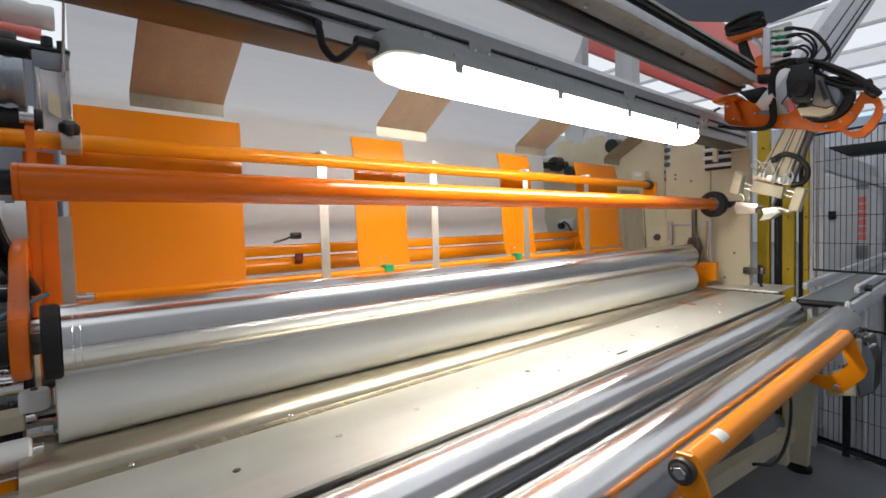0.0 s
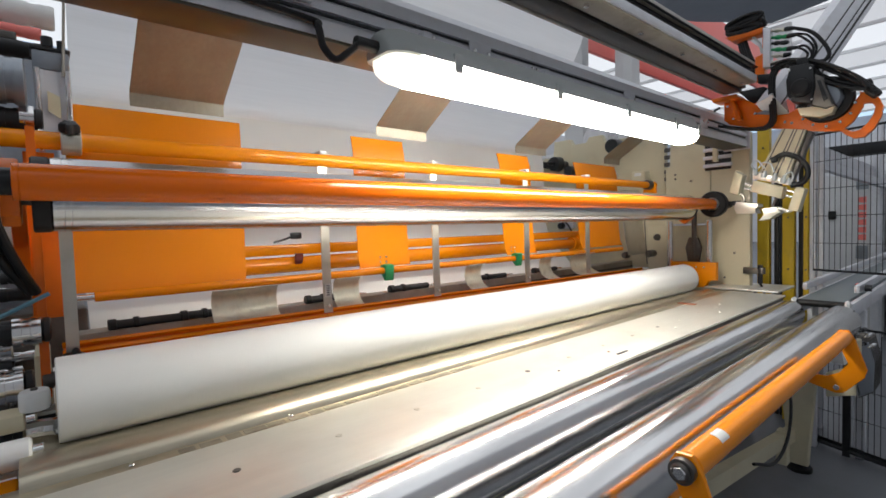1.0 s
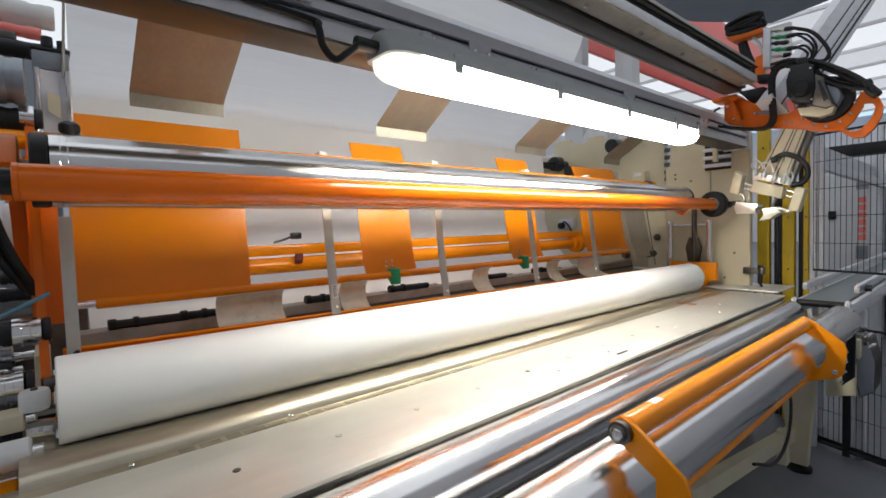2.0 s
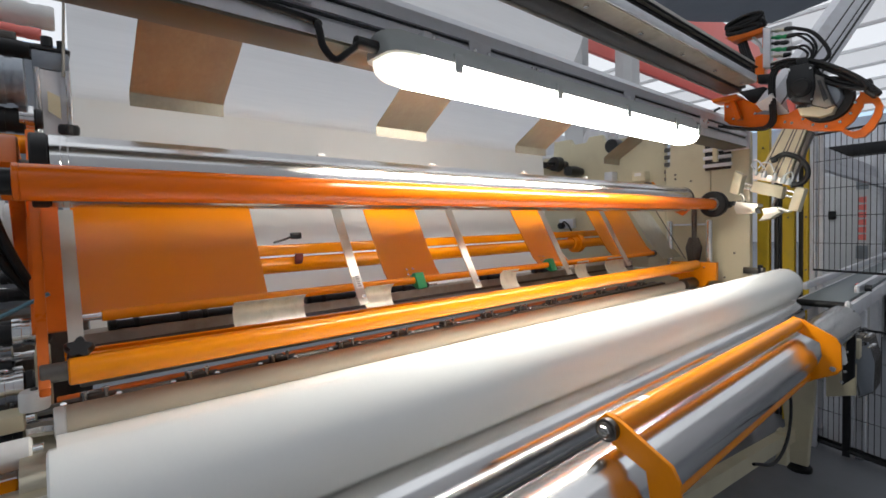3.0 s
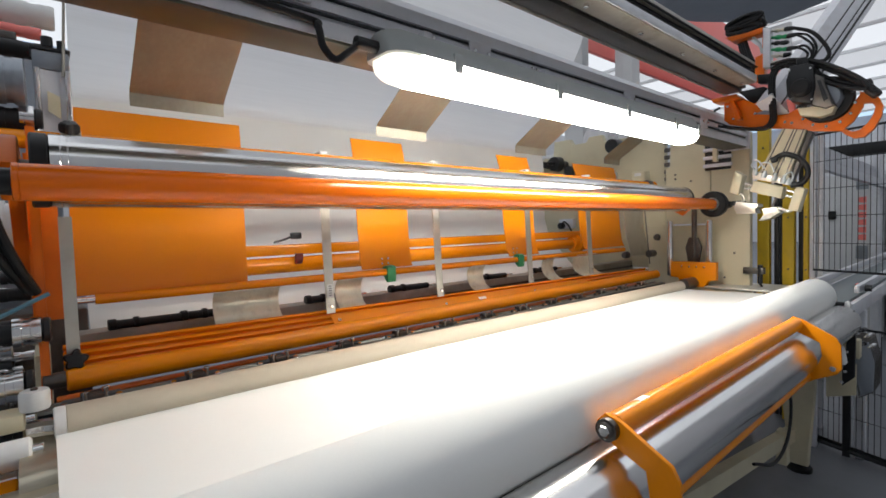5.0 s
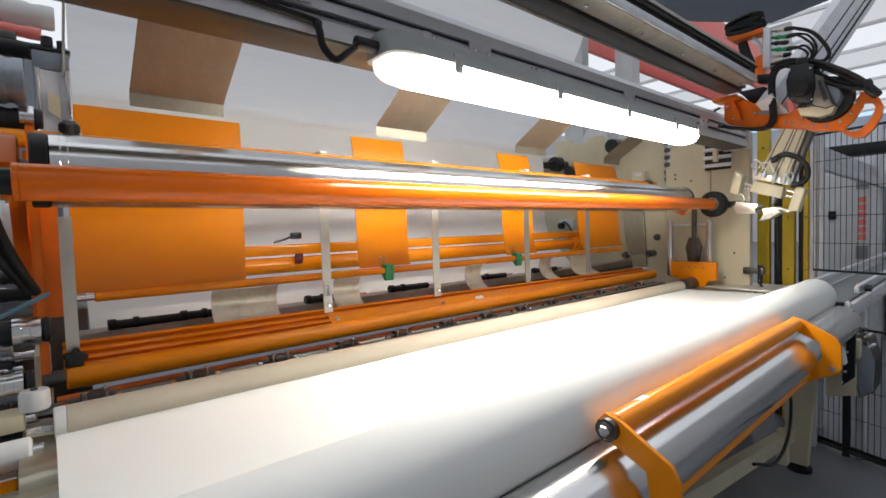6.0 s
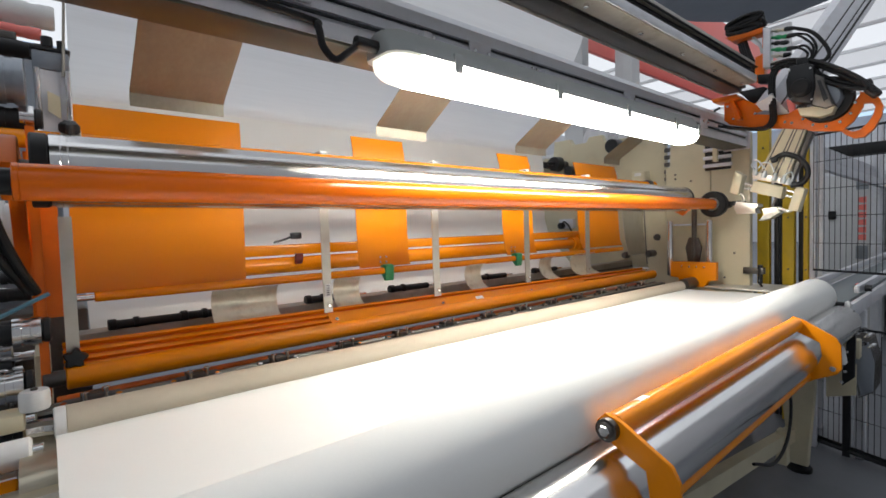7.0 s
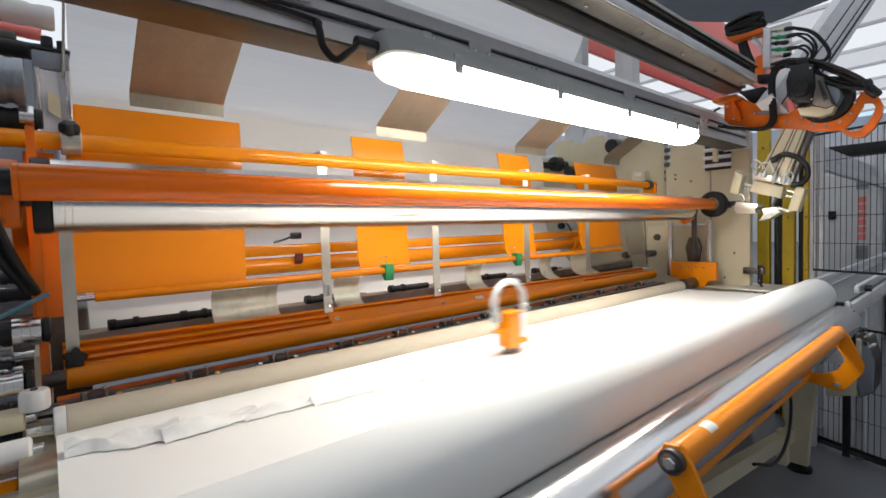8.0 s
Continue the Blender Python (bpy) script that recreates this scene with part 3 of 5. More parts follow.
def guard_frame():
    g = thing("guard_frame", (0.0, *PIVOT), "orange swinging guard frame with painted flaps and steel straps", "guard frame")
    bm = B()
    rod(bm, (-0.2, 1.33, 0.215), (2.80, 1.33, 0.217), 0.0195)
    part("pivot_tube", bm, ORANGE, g)
    bm = B()
    hollow(bm, (0.036, 1.33, 0.215), (0.072, 1.33, 0.215), 0.029, 0.019)
    part("collar", bm, SATIN, g, "steel clamp collar")
    bm = B()
    hollow(bm, (2.70, 1.33, 0.217), (2.74, 1.33, 0.217), 0.028, 0.019)
    part("collar", bm, DARK_STEEL, g, "steel clamp collar")
    knob("knob", (0.052, 1.31, 0.232), (0, -0.6, 1), 0.020, g)
    for x0, x1, s in ((0.05, 0.462, -0.006), (0.838, 1.058, 0.012), (1.585, 1.80, 0.045), (2.18, 2.60, 0.06)):
        bm = B()
        bent(bm, [(1.475, 0.333), (1.468, 0.28), (1.468, 0.0), (1.468, -0.10), (1.462, -0.135)], x0, x1, 0.004, s)
        part("flap", bm, ORANGE_SHEET, g, "orange painted sheet flap")
        for x in (x0 + 0.03, (x0 + x1) / 2, x1 - 0.03):
            bm = B()
            box(bm, x - 0.012, x + 0.012, 1.345, 1.47, 0.218, 0.228, 0.002)
            part("flap_arm", bm, ORANGE, g)
    bm = B()
    bent(bm, [(1.475, 0.20), (1.468, 0.1), (1.46, -0.08), (1.44, -0.2)], 2.665, 2.90, 0.003, 0.03)
    part("end_sheet", bm, SATIN, g, "bare stainless end sheet")
    for x, w in ((0.034, 0.012), (0.65, 0.016), (1.085, 0.018), (1.60, 0.02), (2.07, 0.022)):
        top = 0.20 if x > 0.3 else 0.05
        bm = B()
        bent(bm, [(1.325, top), (1.322, 0.05), (1.322, -0.16), (1.318, -0.248 if x > 0.3 else -0.278)], x - w / 2 - 0.006, x + w / 2 + 0.006, 0.003)
        part("strap", bm, SATIN, g, "flat stainless strap")
        if x > 0.3:
            bm = B()
            box(bm, x - 0.012, x + 0.012, 1.31, 1.35, 0.232, 0.243, 0.003)
            part("strap_clip", bm, LABEL, g, "small white clip")
            bolt((x, 1.316, -0.226), (0, -1, 0), 0.006, g)
    bm = B()
    box(bm, 0.64, 0.66, 1.3175, 1.3195, -0.20, -0.16)
    part("sticker", bm, LABEL, g, "white printed sticker")
    bm = B()
    for k in range(5):
        box(bm, 0.645, 0.655, 1.3165, 1.3175, -0.195 + k * 0.007, -0.192 + k * 0.007)
    part("print", bm, PRINT, g)
    knob("knob", (0.036, 1.312, -0.262), (0, -1, 0.1), 0.024, g)
    bm = B()
    prism(bm, [(1.41, 0.20), (1.418, 0.20), (1.418, -0.18), (1.41, -0.18)], -0.03, 0.025, 0.001)
    part("side_sheet", bm, CAST, g, "narrow orange side sheet")
    # lower rod with its clips
    bm = B()
    rod(bm, (0.085, 1.445, -0.145), (2.62, 1.445, -0.155), 0.0125)
    part("lower_rod", bm, ORANGE, g)
    bm = B()
    rod(bm, (0.0, 1.445, -0.145), (0.087, 1.445, -0.145), 0.008)
    part("rod_end", bm, CHROME, g, "bright rod end")
    for x in (0.945, 1.665):
        bm = B()
        prism(bm, [(1.425, -0.13), (1.44, -0.125), (1.462, -0.13), (1.462, -0.16), (1.44, -0.185), (1.43, -0.185), (1.428, -0.165)], x - 0.012, x + 0.024, 0.003)
        part("clip", bm, GREEN, g, "green plastic clip")
        for dx in (-0.01, 0.016):
            for z in (-0.10, -0.118):
                bolt((x + dx, 1.4665, z), (0, -1, 0), 0.004, g)
    # stainless curved guides
    for x0, x1 in ((0.355, 0.545), (0.74, 0.84), (1.355, 1.45), (1.86, 1.95), (2.12, 2.30)):
        bm = B()
        bent(bm, [(1.428, -0.160), (1.446, -0.163), (1.459, -0.178), (1.464, -0.20), (1.460, -0.222), (1.447, -0.243), (1.425, -0.258), (1.392, -0.268)], x0, x1, 0.002)
        part("curved_guide", bm, GUIDE, g, "curved stainless guide", smooth=60)
        bm = B()
        prism(bm, [(1.452, -0.15), (1.478, -0.15), (1.484, -0.22), (1.474, -0.25), (1.468, -0.25), (1.470, -0.18)], x0 + 0.03, x0 + 0.034, 0.001)
        part("guide_bracket", bm, SATIN, g)
    # bottom rail of folded sheet and its tube
    def tray(t, h):
        return 1.378 - 0.050 * t - 0.67 * h, -0.242 - 0.045 * t + 0.743 * h

    def slope(bm):
        for v in bm.verts:
            v.co.z -= 0.036 * v.co.x / 2.7
        return bm
    # redder, darker orange on the tray paints the shade in the gaps between ribs
    bm = B()
    prism(bm, [tray(-0.02, 0), tray(1.02, 0), tray(1.02, -0.008), tray(-0.02, -0.008)], 0.018, 2.72)
    part("rail_web", slope(bm), CAST, g, "folded tray, darker orange painting the shade between ribs")
    for t in (0.0, 0.34, 0.66, 0.95):
        bm = B()
        prism(bm, [tray(t, 0), tray(t, 0.010), tray(t + 0.13, 0.010), tray(t + 0.13, 0)], 0.016, 2.722, 0.0012)
        part("rail_rib", slope(bm), ORANGE, g)
    bm = B()
    prism(bm, [tray(0.36, 0.0115), tray(0.36, 0.0145), tray(1.06, 0.0145), tray(1.06, 0.0115)], 0.66, 2.06, 0.001)
    part("rail_cover", slope(bm), ORANGE, g)
    bm = B()
    rod(bm, (0.018, 1.292, -0.300), (2.70, 1.295, -0.306), 0.0240)
    part("bottom_tube", bm, ORANGE, g)
    bm = B()
    rod(bm, (-0.02, 1.292, -0.297), (0.02, 1.292, -0.297), 0.017)
    part("tube_end", bm, DARK_STEEL, g, "dark tube end")
    bm = B()
    slab(bm, [(1.29, *tray(0.62, 0.0147)), (1.33, *tray(0.62, 0.0147)), (1.33, *tray(0.86, 0.0147)), (1.29, *tray(0.86, 0.0147))], 0.001, (0, -0.67, 0.743))
    slope(bm)
    part("label_plate", bm, LABEL, g, "small white label")
    for x in (0.65, 1.085, 1.60):
        bolt((x + 0.03, tray(0.8, 0.0145)[0], tray(0.8, 0.0145)[1] - 0.036 * x / 2.7), (0, -0.67, 0.743), 0.006, g)
    # side arms
    bm = B()
    prism(bm, [(1.31, 0.24), (1.35, 0.24), (1.345, 0.0), (1.325, -0.28), (1.312, -0.325), (1.295, -0.335), (1.28, -0.325), (1.285, -0.28), (1.312, -0.15)], -0.022, -0.006, 0.003)
    part("side_arm", bm, CAST, g, "red-orange swing arm")
    bm = B()
    prism(bm, [(1.30, 0.235), (1.36, 0.235), (1.375, 0.16), (1.33, 0.13), (1.29, 0.17)], 2.74, 2.756, 0.003)
    part("end_lug", bm, ORANGE, g)
    bm = B()
    rod(bm, (2.72, 1.34, -0.25), (2.72, 1.36, 0.16), 0.003, 8)
    part("stay_wire", bm, DARK_STEEL, g)
    return g


def fixed_cross_bars():
    bm = B()
    box(bm, 0.08, 3.012, 1.74, 1.78, -0.085, -0.045, 0.006)
    part("cross_bar", bm, ORANGE, label="orange square cross bar behind the guard flaps", category="bar")
    bm = B()
    rod(bm, (0.08, 1.76, -0.122), (3.012, 1.76, -0.125), 0.030)
    part("cross_tube", bm, ORANGE, label="orange round cross tube behind the guard flaps", category="tube")
    f = thing("tube_flange", (2.6, 1.76, -0.125), "orange flange holding the cross tube end", "flange")
    bm = B()
    lathe(bm, (2.56, 1.76, -0.124), (2.64, 1.76, -0.124), [(0, 0.0302), (0, 0.04), (0.5, 0.045), (0.5, 0.06), (1, 0.06), (1, 0.0302)], 32)
    part("ring", bm, ORANGE, f)
    first = None
    for x in (0.12, 0.30, 0.70, 1.06, 1.56, 1.98):
        if first is None:
            first = c = thing("air_cylinder", (0.0, 1.6, -0.29), "slim black pneumatic cylinder below the guards", "air cylinder", "row of air cylinders")
            bm = B()
            rod(bm, (0.0, 1.6, -0.27), (0.20, 1.6, -0.272), 0.0125)
            part("barrel", bm, BLACK_PLASTIC, c)
            bm = B()
            hollow(bm, (0.06, 1.6, -0.2705), (0.075, 1.6, -0.2705), 0.017, 0.012)
            part("band", bm, BLACK, c)
            bm = B()
            hollow(bm, (0.0, 1.6, -0.27), (0.02, 1.6, -0.27), 0.0165, 0.012)
            part("collar", bm, BLACK, c)
            bm = B()
            rod(bm, (0.20, 1.6, -0.272), (0.25, 1.6, -0.272), 0.005)
            part("piston_rod", bm, CHROME, c)
            c.location.x = x
            c.location.z += 0.026
        else:
            copy_thing(first, pose(x, 1.6, -0.264 + H))
    bm = B()
    box(bm, 0.05, 3.02, 1.585, 1.66, -0.40, -0.2562, 0.004)
    c = thing("cylinder_rail", (1.5, 1.62, -0.40), "dull steel rail carrying the air cylinders", "rail")
    part("body", bm, RAIL_STEEL, c)
    for z in (-0.30, -0.345):
        bm = B()
        box(bm, 0.05, 3.02, 1.582, 1.586, z, z + 0.012, 0.001)
        part("slot_strip", bm, DARK_STEEL, c, "dark slot strip")
    s = thing("proximity_sensor", (0.73, 1.72, -0.04), "small black sensor on a bent arm over the cross bar", "sensor")
    bm = B()
    hose(bm, [(0.64, 1.72, -0.035), (0.67, 1.72, -0.028), (0.71, 1.72, -0.015)], 0.004)
    part("arm", bm, BLACK_PLASTIC, s)
    bm = B()
    box(bm, 0.705, 0.745, 1.71, 1.73, -0.025, 0.0, 0.004)
    part("head", bm, BLACK_PLASTIC, s)
    s2 = thing("sensor_bracket", (0.73, 1.72, -0.13), "dark red sensor bracket under the cross bar", "sensor")
    bm = B()
    prism(bm, [(1.715, -0.08), (1.73, -0.08), (1.73, -0.12), (1.715, -0.105)], 0.72, 0.75, 0.003)
    part("body", bm, material("dark_red_plastic", (0.16, 0.02, 0.015), 0.45), s2)


# ---- pressure roller on its swinging arms ----
ARM = (1.455, -0.073)
NIP = (1.05, -0.1755)  # roller axis while it presses on the roll


def pressure_roller():
    r = thing("pressure_roller", (0.0, *ARM), "polished steel pressure roller with black end rings on orange arms", "roller")
    y, z = NIP
    x1 = 2.555
    bm = B()
    lathe(bm, (0.011, y, z), (x1, y, z - 0.011), [(0, 0.05), (0, 0.062), (0.0005, 0.0646), (0.0058, 0.0646), (0.006, 0.0642), (0.0064, 0.0642), (0.0066, 0.0646), (0.0098, 0.0646), (0.01, 0.0642), (0.0103, 0.0642),
                                                  (0.0105, 0.0646), (0.9995, 0.0646), (1, 0.062), (1, 0.05)], 96)
    part("shell", bm, CHROME, r)
    for a, b, e in ((-0.0145, 0.011, 0), (x1, x1 + 0.02, -0.011)):
        bm = B()
        lathe(bm, (a, y, z + e), (b, y, z + e), [(0, 0.045), (0.0, 0.062), (0.1, 0.065), (0.9, 0.065), (1, 0.062)], 48)
        part("end_ring", bm, BLACK, r, "black rubber end ring")
    bm = B()
    lathe(bm, (-0.12, y, z), (x1 + 0.06, y, z - 0.011), [(0, 0.016), (0.002, 0.018), (0.998, 0.018), (1, 0.016)], 24)
    part("journal", bm, DARK_STEEL, r)
    for x in (-0.041, x1 + 0.04):
        bm = B()
        out = [(y - 0.050, z + 0.02), (y - 0.046, z - 0.035), (y - 0.012, z - 0.056), (y + 0.03, z - 0.045), (y + 0.05, z + 0.015), (y + 0.085, z + 0.075), (y + 0.16, z + 0.125), (1.36, -0.060), (1.43, -0.105),
               (1.48, -0.095), (1.49, -0.055), (1.45, -0.035), (1.32, 0.005), (y + 0.13, z + 0.160), (y + 0.05, z + 0.105), (y + 0.005, z + 0.060), (y - 0.034, z + 0.050)]
        if x > 1:
            out = [(y - 0.035, z + 0.02), (y - 0.03, z - 0.05), (y + 0.01, z - 0.075), (y + 0.06, z - 0.075), (y + 0.075, z - 0.03), (y + 0.06, z + 0.03), (y + 0.02, z + 0.055), (y - 0.02, z + 0.05)]
        prism(bm, out, x - 0.013, x + 0.013, 0.005)
        part("arm", bm, CAST, r, "red-orange cranked arm" if x < 1 else "red-orange end lug")
    bm = B()
    lathe(bm, (-0.11, y, z), (-0.056, y, z), [(0, 0.03), (0.3, 0.046), (0.7, 0.046), (0.7, 0.03), (1, 0.03)], 28)
    part("bearing_cap", bm, BLACK_PLASTIC, r)
    return r


def mandrel():
    m = thing("mandrel", (1.3, 0.975, 0.06), "long orange mandrel tube with a black hub", "tube")
    bm = B()
    lathe(bm, (-0.035, 0.975, 0.091), (2.700, 0.975, 0.083), [(0, 0.026), (0, 0.028), (0.0005, 0.0293), (0.0028, 0.0293), (0.003, 0.0285), (0.0034, 0.0285), (0.0036, 0.0293), (0.9995, 0.029), (1, 0.027)], 48)
    part("tube", bm, RED_ORANGE, m)
    bm = B()
    rod(bm, (-0.30, 0.975, 0.092), (-0.03, 0.975, 0.091), 0.021)
    part("shaft", bm, BLACK_PLASTIC, m, "dark shaft")
    bm = B()
    lathe(bm, (2.700, 0.975, 0.083), (2.770, 0.975, 0.083), [(0, 0.03), (0, 0.062), (0.1, 0.068), (0.5, 0.068), (0.6, 0.058), (1, 0.05)], 56)
    part("hub", bm, BLACK, m, "black hub disc")
    bm = B()
    lathe(bm, (2.688, 0.975, 0.083), (2.702, 0.975, 0.083), [(0, 0.02), (0, 0.031), (0.8, 0.034), (1, 0.034)], 32)
    part("hub_flange", bm, SATIN, m, "small grey steel flange")
    for k in range(6):
        a = k * math.pi / 3
        bolt((2.688, 0.975 + 0.026 * math.cos(a), 0.083 + 0.026 * math.sin(a)), (-1, 0, 0), 0.005, m, BLACK_PLASTIC)
    bm = B()
    rod(bm, (2.750, 0.975, 0.083), (2.97, 0.975, 0.083), 0.018)
    part("end_shaft", bm, BLACK, m)
    bm = B()
    box(bm, 2.760, 2.780, 0.84, 0.975, 0.071, 0.095, 0.003)
    part("latch_bar", bm, BLACK, m, "black latch bar")


# ---- table, rollers, paper ----
TABLE = -0.38


def table():
    t = thing("winding_table", (1.35, 0.82, TABLE - 0.02), "brushed steel winding table with a row of small holes", "table")
    bm = B()
    box(bm, -0.12, 2.755, 0.662, 0.913, TABLE - 0.008, TABLE, 0.0012)
    part("top", bm, STEEL, t)
    # strip darker than the top: brown reflections are put into its colour
    bm = B()
    box(bm, -0.12, 2.755, 0.9132, 0.965, TABLE - 0.008, TABLE - 0.0015, 0.001)
    part("rear_strip", bm, CRADLE, t, "darker steel strip with reflections put into its tone")
    bm = B()
    bent(bm, [(0.948, TABLE - 0.006), (0.952, TABLE + 0.008), (0.962, TABLE + 0.018), (0.975, TABLE + 0.024), (0.99, TABLE + 0.0265), (1.005, TABLE + 0.026), (1.03, TABLE + 0.021), (1.06, TABLE + 0.015), (1.09, TABLE + 0.013), (1.13, TABLE + 0.018), (1.17, TABLE + 0.035)], -0.05, 2.72, 0.004)
    for v in bm.verts:
        v.co.z -= 0.022 * v.co.x / 2.65
    part("cradle", bm, CRADLE, t, "rounded steel cradle lip", smooth=60)
    bm = B()
    box(bm, -0.12, 2.75, 0.672, 0.70, TABLE - 0.20, TABLE - 0.008, 0.003)
    part("front_apron", bm, DARK_STEEL, t)
    for i in range(12):
        x = 0.215 + i * 0.1815
        bm = B()
        hollow(bm, (x, 0.785, TABLE - 0.001), (x, 0.785, TABLE + 0.0012), 0.0065, 0.003, 16)
        part("hole_rim", bm, SATIN if i % 4 else DARK_STEEL, t)
    for x, y in ((0.09, 0.93), (0.37, 0.945), (1.25, 0.735), (1.0, 0.73), (1.7, 0.735), (2.3, 0.80), (2.1, 0.73)):
        bm = B()
        lathe(bm, (x, y, TABLE), (x, y, TABLE + 0.0015), [(0, 0.005), (1, 0.004)], 12)
        part("screw", bm, CHROME, t)
    # broken row of darker pieces paints a reflected pattern onto the strip
    reflect_steel = material("reflection_pattern", (0.36, 0.33, 0.27), 0.42, 0.9, 0.25, 40, 90, 0.01)
    rng = random.Random(3)
    x = 0.16
    while x < 0.85:
        bm = B()
        w = rng.uniform(0.02, 0.045)
        box(bm, x, x + w, 0.918 + rng.uniform(-0.002, 0.002), 0.938 + rng.uniform(-0.003, 0.003), TABLE - 0.0014, TABLE - 0.0008)
        part("reflection_mark", bm, reflect_steel, t)
        x += w + rng.uniform(0.001, 0.012)
    bm = B()
    box(bm, 1.24, 1.30, 0.697, 0.707, TABLE + 0.0003, TABLE + 0.0012, 0.0003)
    part("slot", bm, BLACK, t, "dark slot")
    bm = B()
    box(bm, 2.78, 3.08, 0.70, 1.05, TABLE + 0.001, TABLE + 0.012, 0.003)
    part("end_plate", bm, STEEL, t)
    bm = B()
    box(bm, 2.20, 2.23, 0.87, 0.945, TABLE + 0.0005, TABLE + 0.004, 0.001)
    part("copper_pad", bm, material("copper_pad", (0.45, 0.18, 0.10), 0.4, 0.6), t, "reddish pad")


def end_roller(name, y, z, r, x0, x1, label):
    o = thing(name, ((x0 + x1) / 2, y, z - r), label, "roller", "support rollers in front of the table")
    bm = B()
    lathe(bm, (x0, y, z), (x1, y, z), [(0, r - 0.006), (0, r - 0.003), (0.001, r), (0.999, r), (1, r - 0.003), (1, r - 0.006)], 72)
    part("shell", bm, CHROME, o)
    for s, e in ((x0, x0 - 0.06), (x1, x1 + 0.06)):
        bm = B()
        rod(bm, (s, y, z), (e, y, z), 0.015)
        part("journal", bm, DARK_STEEL, o)
    return o


ROLL_R = 0.077


def paper_roll():
    """Tissue wound on a core; its own origin lies on the axis at the near end."""
    o = thing("paper_roll", (0.0, 0.0, -H), "thick white roll of soft tissue paper", "paper roll")
    bm = B()
    lathe(bm, (0, 0, -H), (2.65, 0, -H), [(0, 0.026), (0, ROLL_R - 0.003), (0.0008, ROLL_R - 0.0005), (0.002, ROLL_R), (0.998, ROLL_R), (0.9992, ROLL_R - 0.0005), (1, ROLL_R - 0.003), (1, 0.026)], 72)
    part("tissue", bm, PAPER, o)
    bm = B()
    hollow(bm, (-0.002, 0, -H), (2.652, 0, -H), 0.0265, 0.023)
    part("core", bm, CARD, o, "brown board core")
    return o


def core_tube():
    o = thing("core_tube", (0.0, 0.0, -H), "bare board core with a white end ring behind the table", "core")
    bm = B()
    lathe(bm, (0.0, 0, -H), (2.59, 0, -H), [(0, 0.022), (0, 0.0275), (0.0005, 0.0285), (0.9995, 0.0285), (1, 0.0275), (1, 0.022)], 48)
    part("tube", bm, CARD, o)
    bm = B()
    hollow(bm, (-0.018, 0, -H), (0.0, 0, -H), 0.0285, 0.02)
    part("end_ring", bm, WHITE_PLASTIC, o)
    return o


def web_sheet():
    """The tissue pulled from under the core by the roll; origin at its front edge."""
    o = thing("tissue_sheet", (0.0, 0.0, -H), "loose white tissue sheet drawn across the table", "paper sheet")
    bm = B()
    nx, ny = 90, 24
    rows = []
    for j in range(ny + 1):
        y = 0.57 * j / ny
        row = []
        for i in range(nx + 1):
            x = 2.63 * i / nx
            w = 0.0055 * noise.noise((x * 1.3 + y * 1.5, y * 6, 1.3)) + 0.0022 * noise.noise((x * 3.1 - y * 2, y * 11, 7.7)) + 0.0010 * noise.noise((x * 5, y * 18, 4.2)) + 0.0025 * math.exp(-((y - 0.17 - 0.05 * x) / 0.012) ** 2)
            row.append(bm.verts.new((x, y, max(w, -0.001) + 0.002 - H)))
        rows.append(row)
    for a, b in zip(rows, rows[1:]):
        for i in range(nx):
            bm.faces.new((a[i], a[i + 1], b[i + 1], b[i]))
    part("tissue", bm, PAPER, o, smooth=80)
    return o


# ---- orange press bar that swings over the front rollers ----
ROD = (0.383, -0.506)


def press_bar():
    o = thing("press_bar", (0.0, *ROD), "orange press bar on two bracket plates with a thin rod", "press bar")
    x0, x1 = 0.705, 1.825
    bm = B()
    rod(bm, (x0 + 0.006, 0.412, -0.342), (x1 - 0.004, 0.412, -0.342), 0.0215, 40, 0.004)
    part("bar", bm, ORANGE, o)
    bm = B()
    arc = [(0.412 + r * math.sin(a), -0.342 + r * math.cos(a)) for r, q in ((0.0219, 1), (0.0212, -1)) for a in [q * radians(-8 + 7 * k) for k in range(9)]]
    prism(bm, [(y, z) for y, z in arc], 0.80, 0.832)
    part("tape", bm, LABEL, o, "band of white tape")
    bm = B()
    rod(bm, (x0, *ROD), (x1, *ROD), 0.0125)
    part("rod", bm, ORANGE, o)
    shape = [(0.436, -0.335), (0.42, -0.318), (0.392, -0.326), (0.311, -0.371), (0.299, -0.393), (0.296, -0.467), (0.308, -0.484), (0.36, -0.51), (0.385, -0.528), (0.402, -0.508), (0.38, -0.487), (0.354, -0.465),
             (0.343, -0.433), (0.349, -0.391), (0.415, -0.363), (0.432, -0.352)]
    for a in (x0, x1):
        bm = B()
        prism(bm, shape, a - 0.005, a + 0.005, 0.0015)
        p = part("bracket", bm, ORANGE, o)
        bm = B()
        rod(bm, (a - 0.008, 0.318, -0.468), (a + 0.008, 0.318, -0.468), 0.008, 12)
        part("bolt", bm, CHROME, p)
    bm = B()
    lathe(bm, (x0 - 0.022, 0.412, -0.342), (x0 - 0.005, 0.412, -0.342), [(0, 0.011), (0.15, 0.014), (0.3, 0.014), (0.3, 0.019), (1, 0.019)], 24)
    part("end_bolt", bm, DARK_STEEL, o, "steel bolt head with a black washer")
    bm = B()
    lathe(bm, (x0 - 0.024, 0.412, -0.342), (x0 - 0.0215, 0.412, -0.342), [(0, 0.009), (1, 0.0105)], 6)
    part("bolt_head", bm, CHROME, o)
    return o


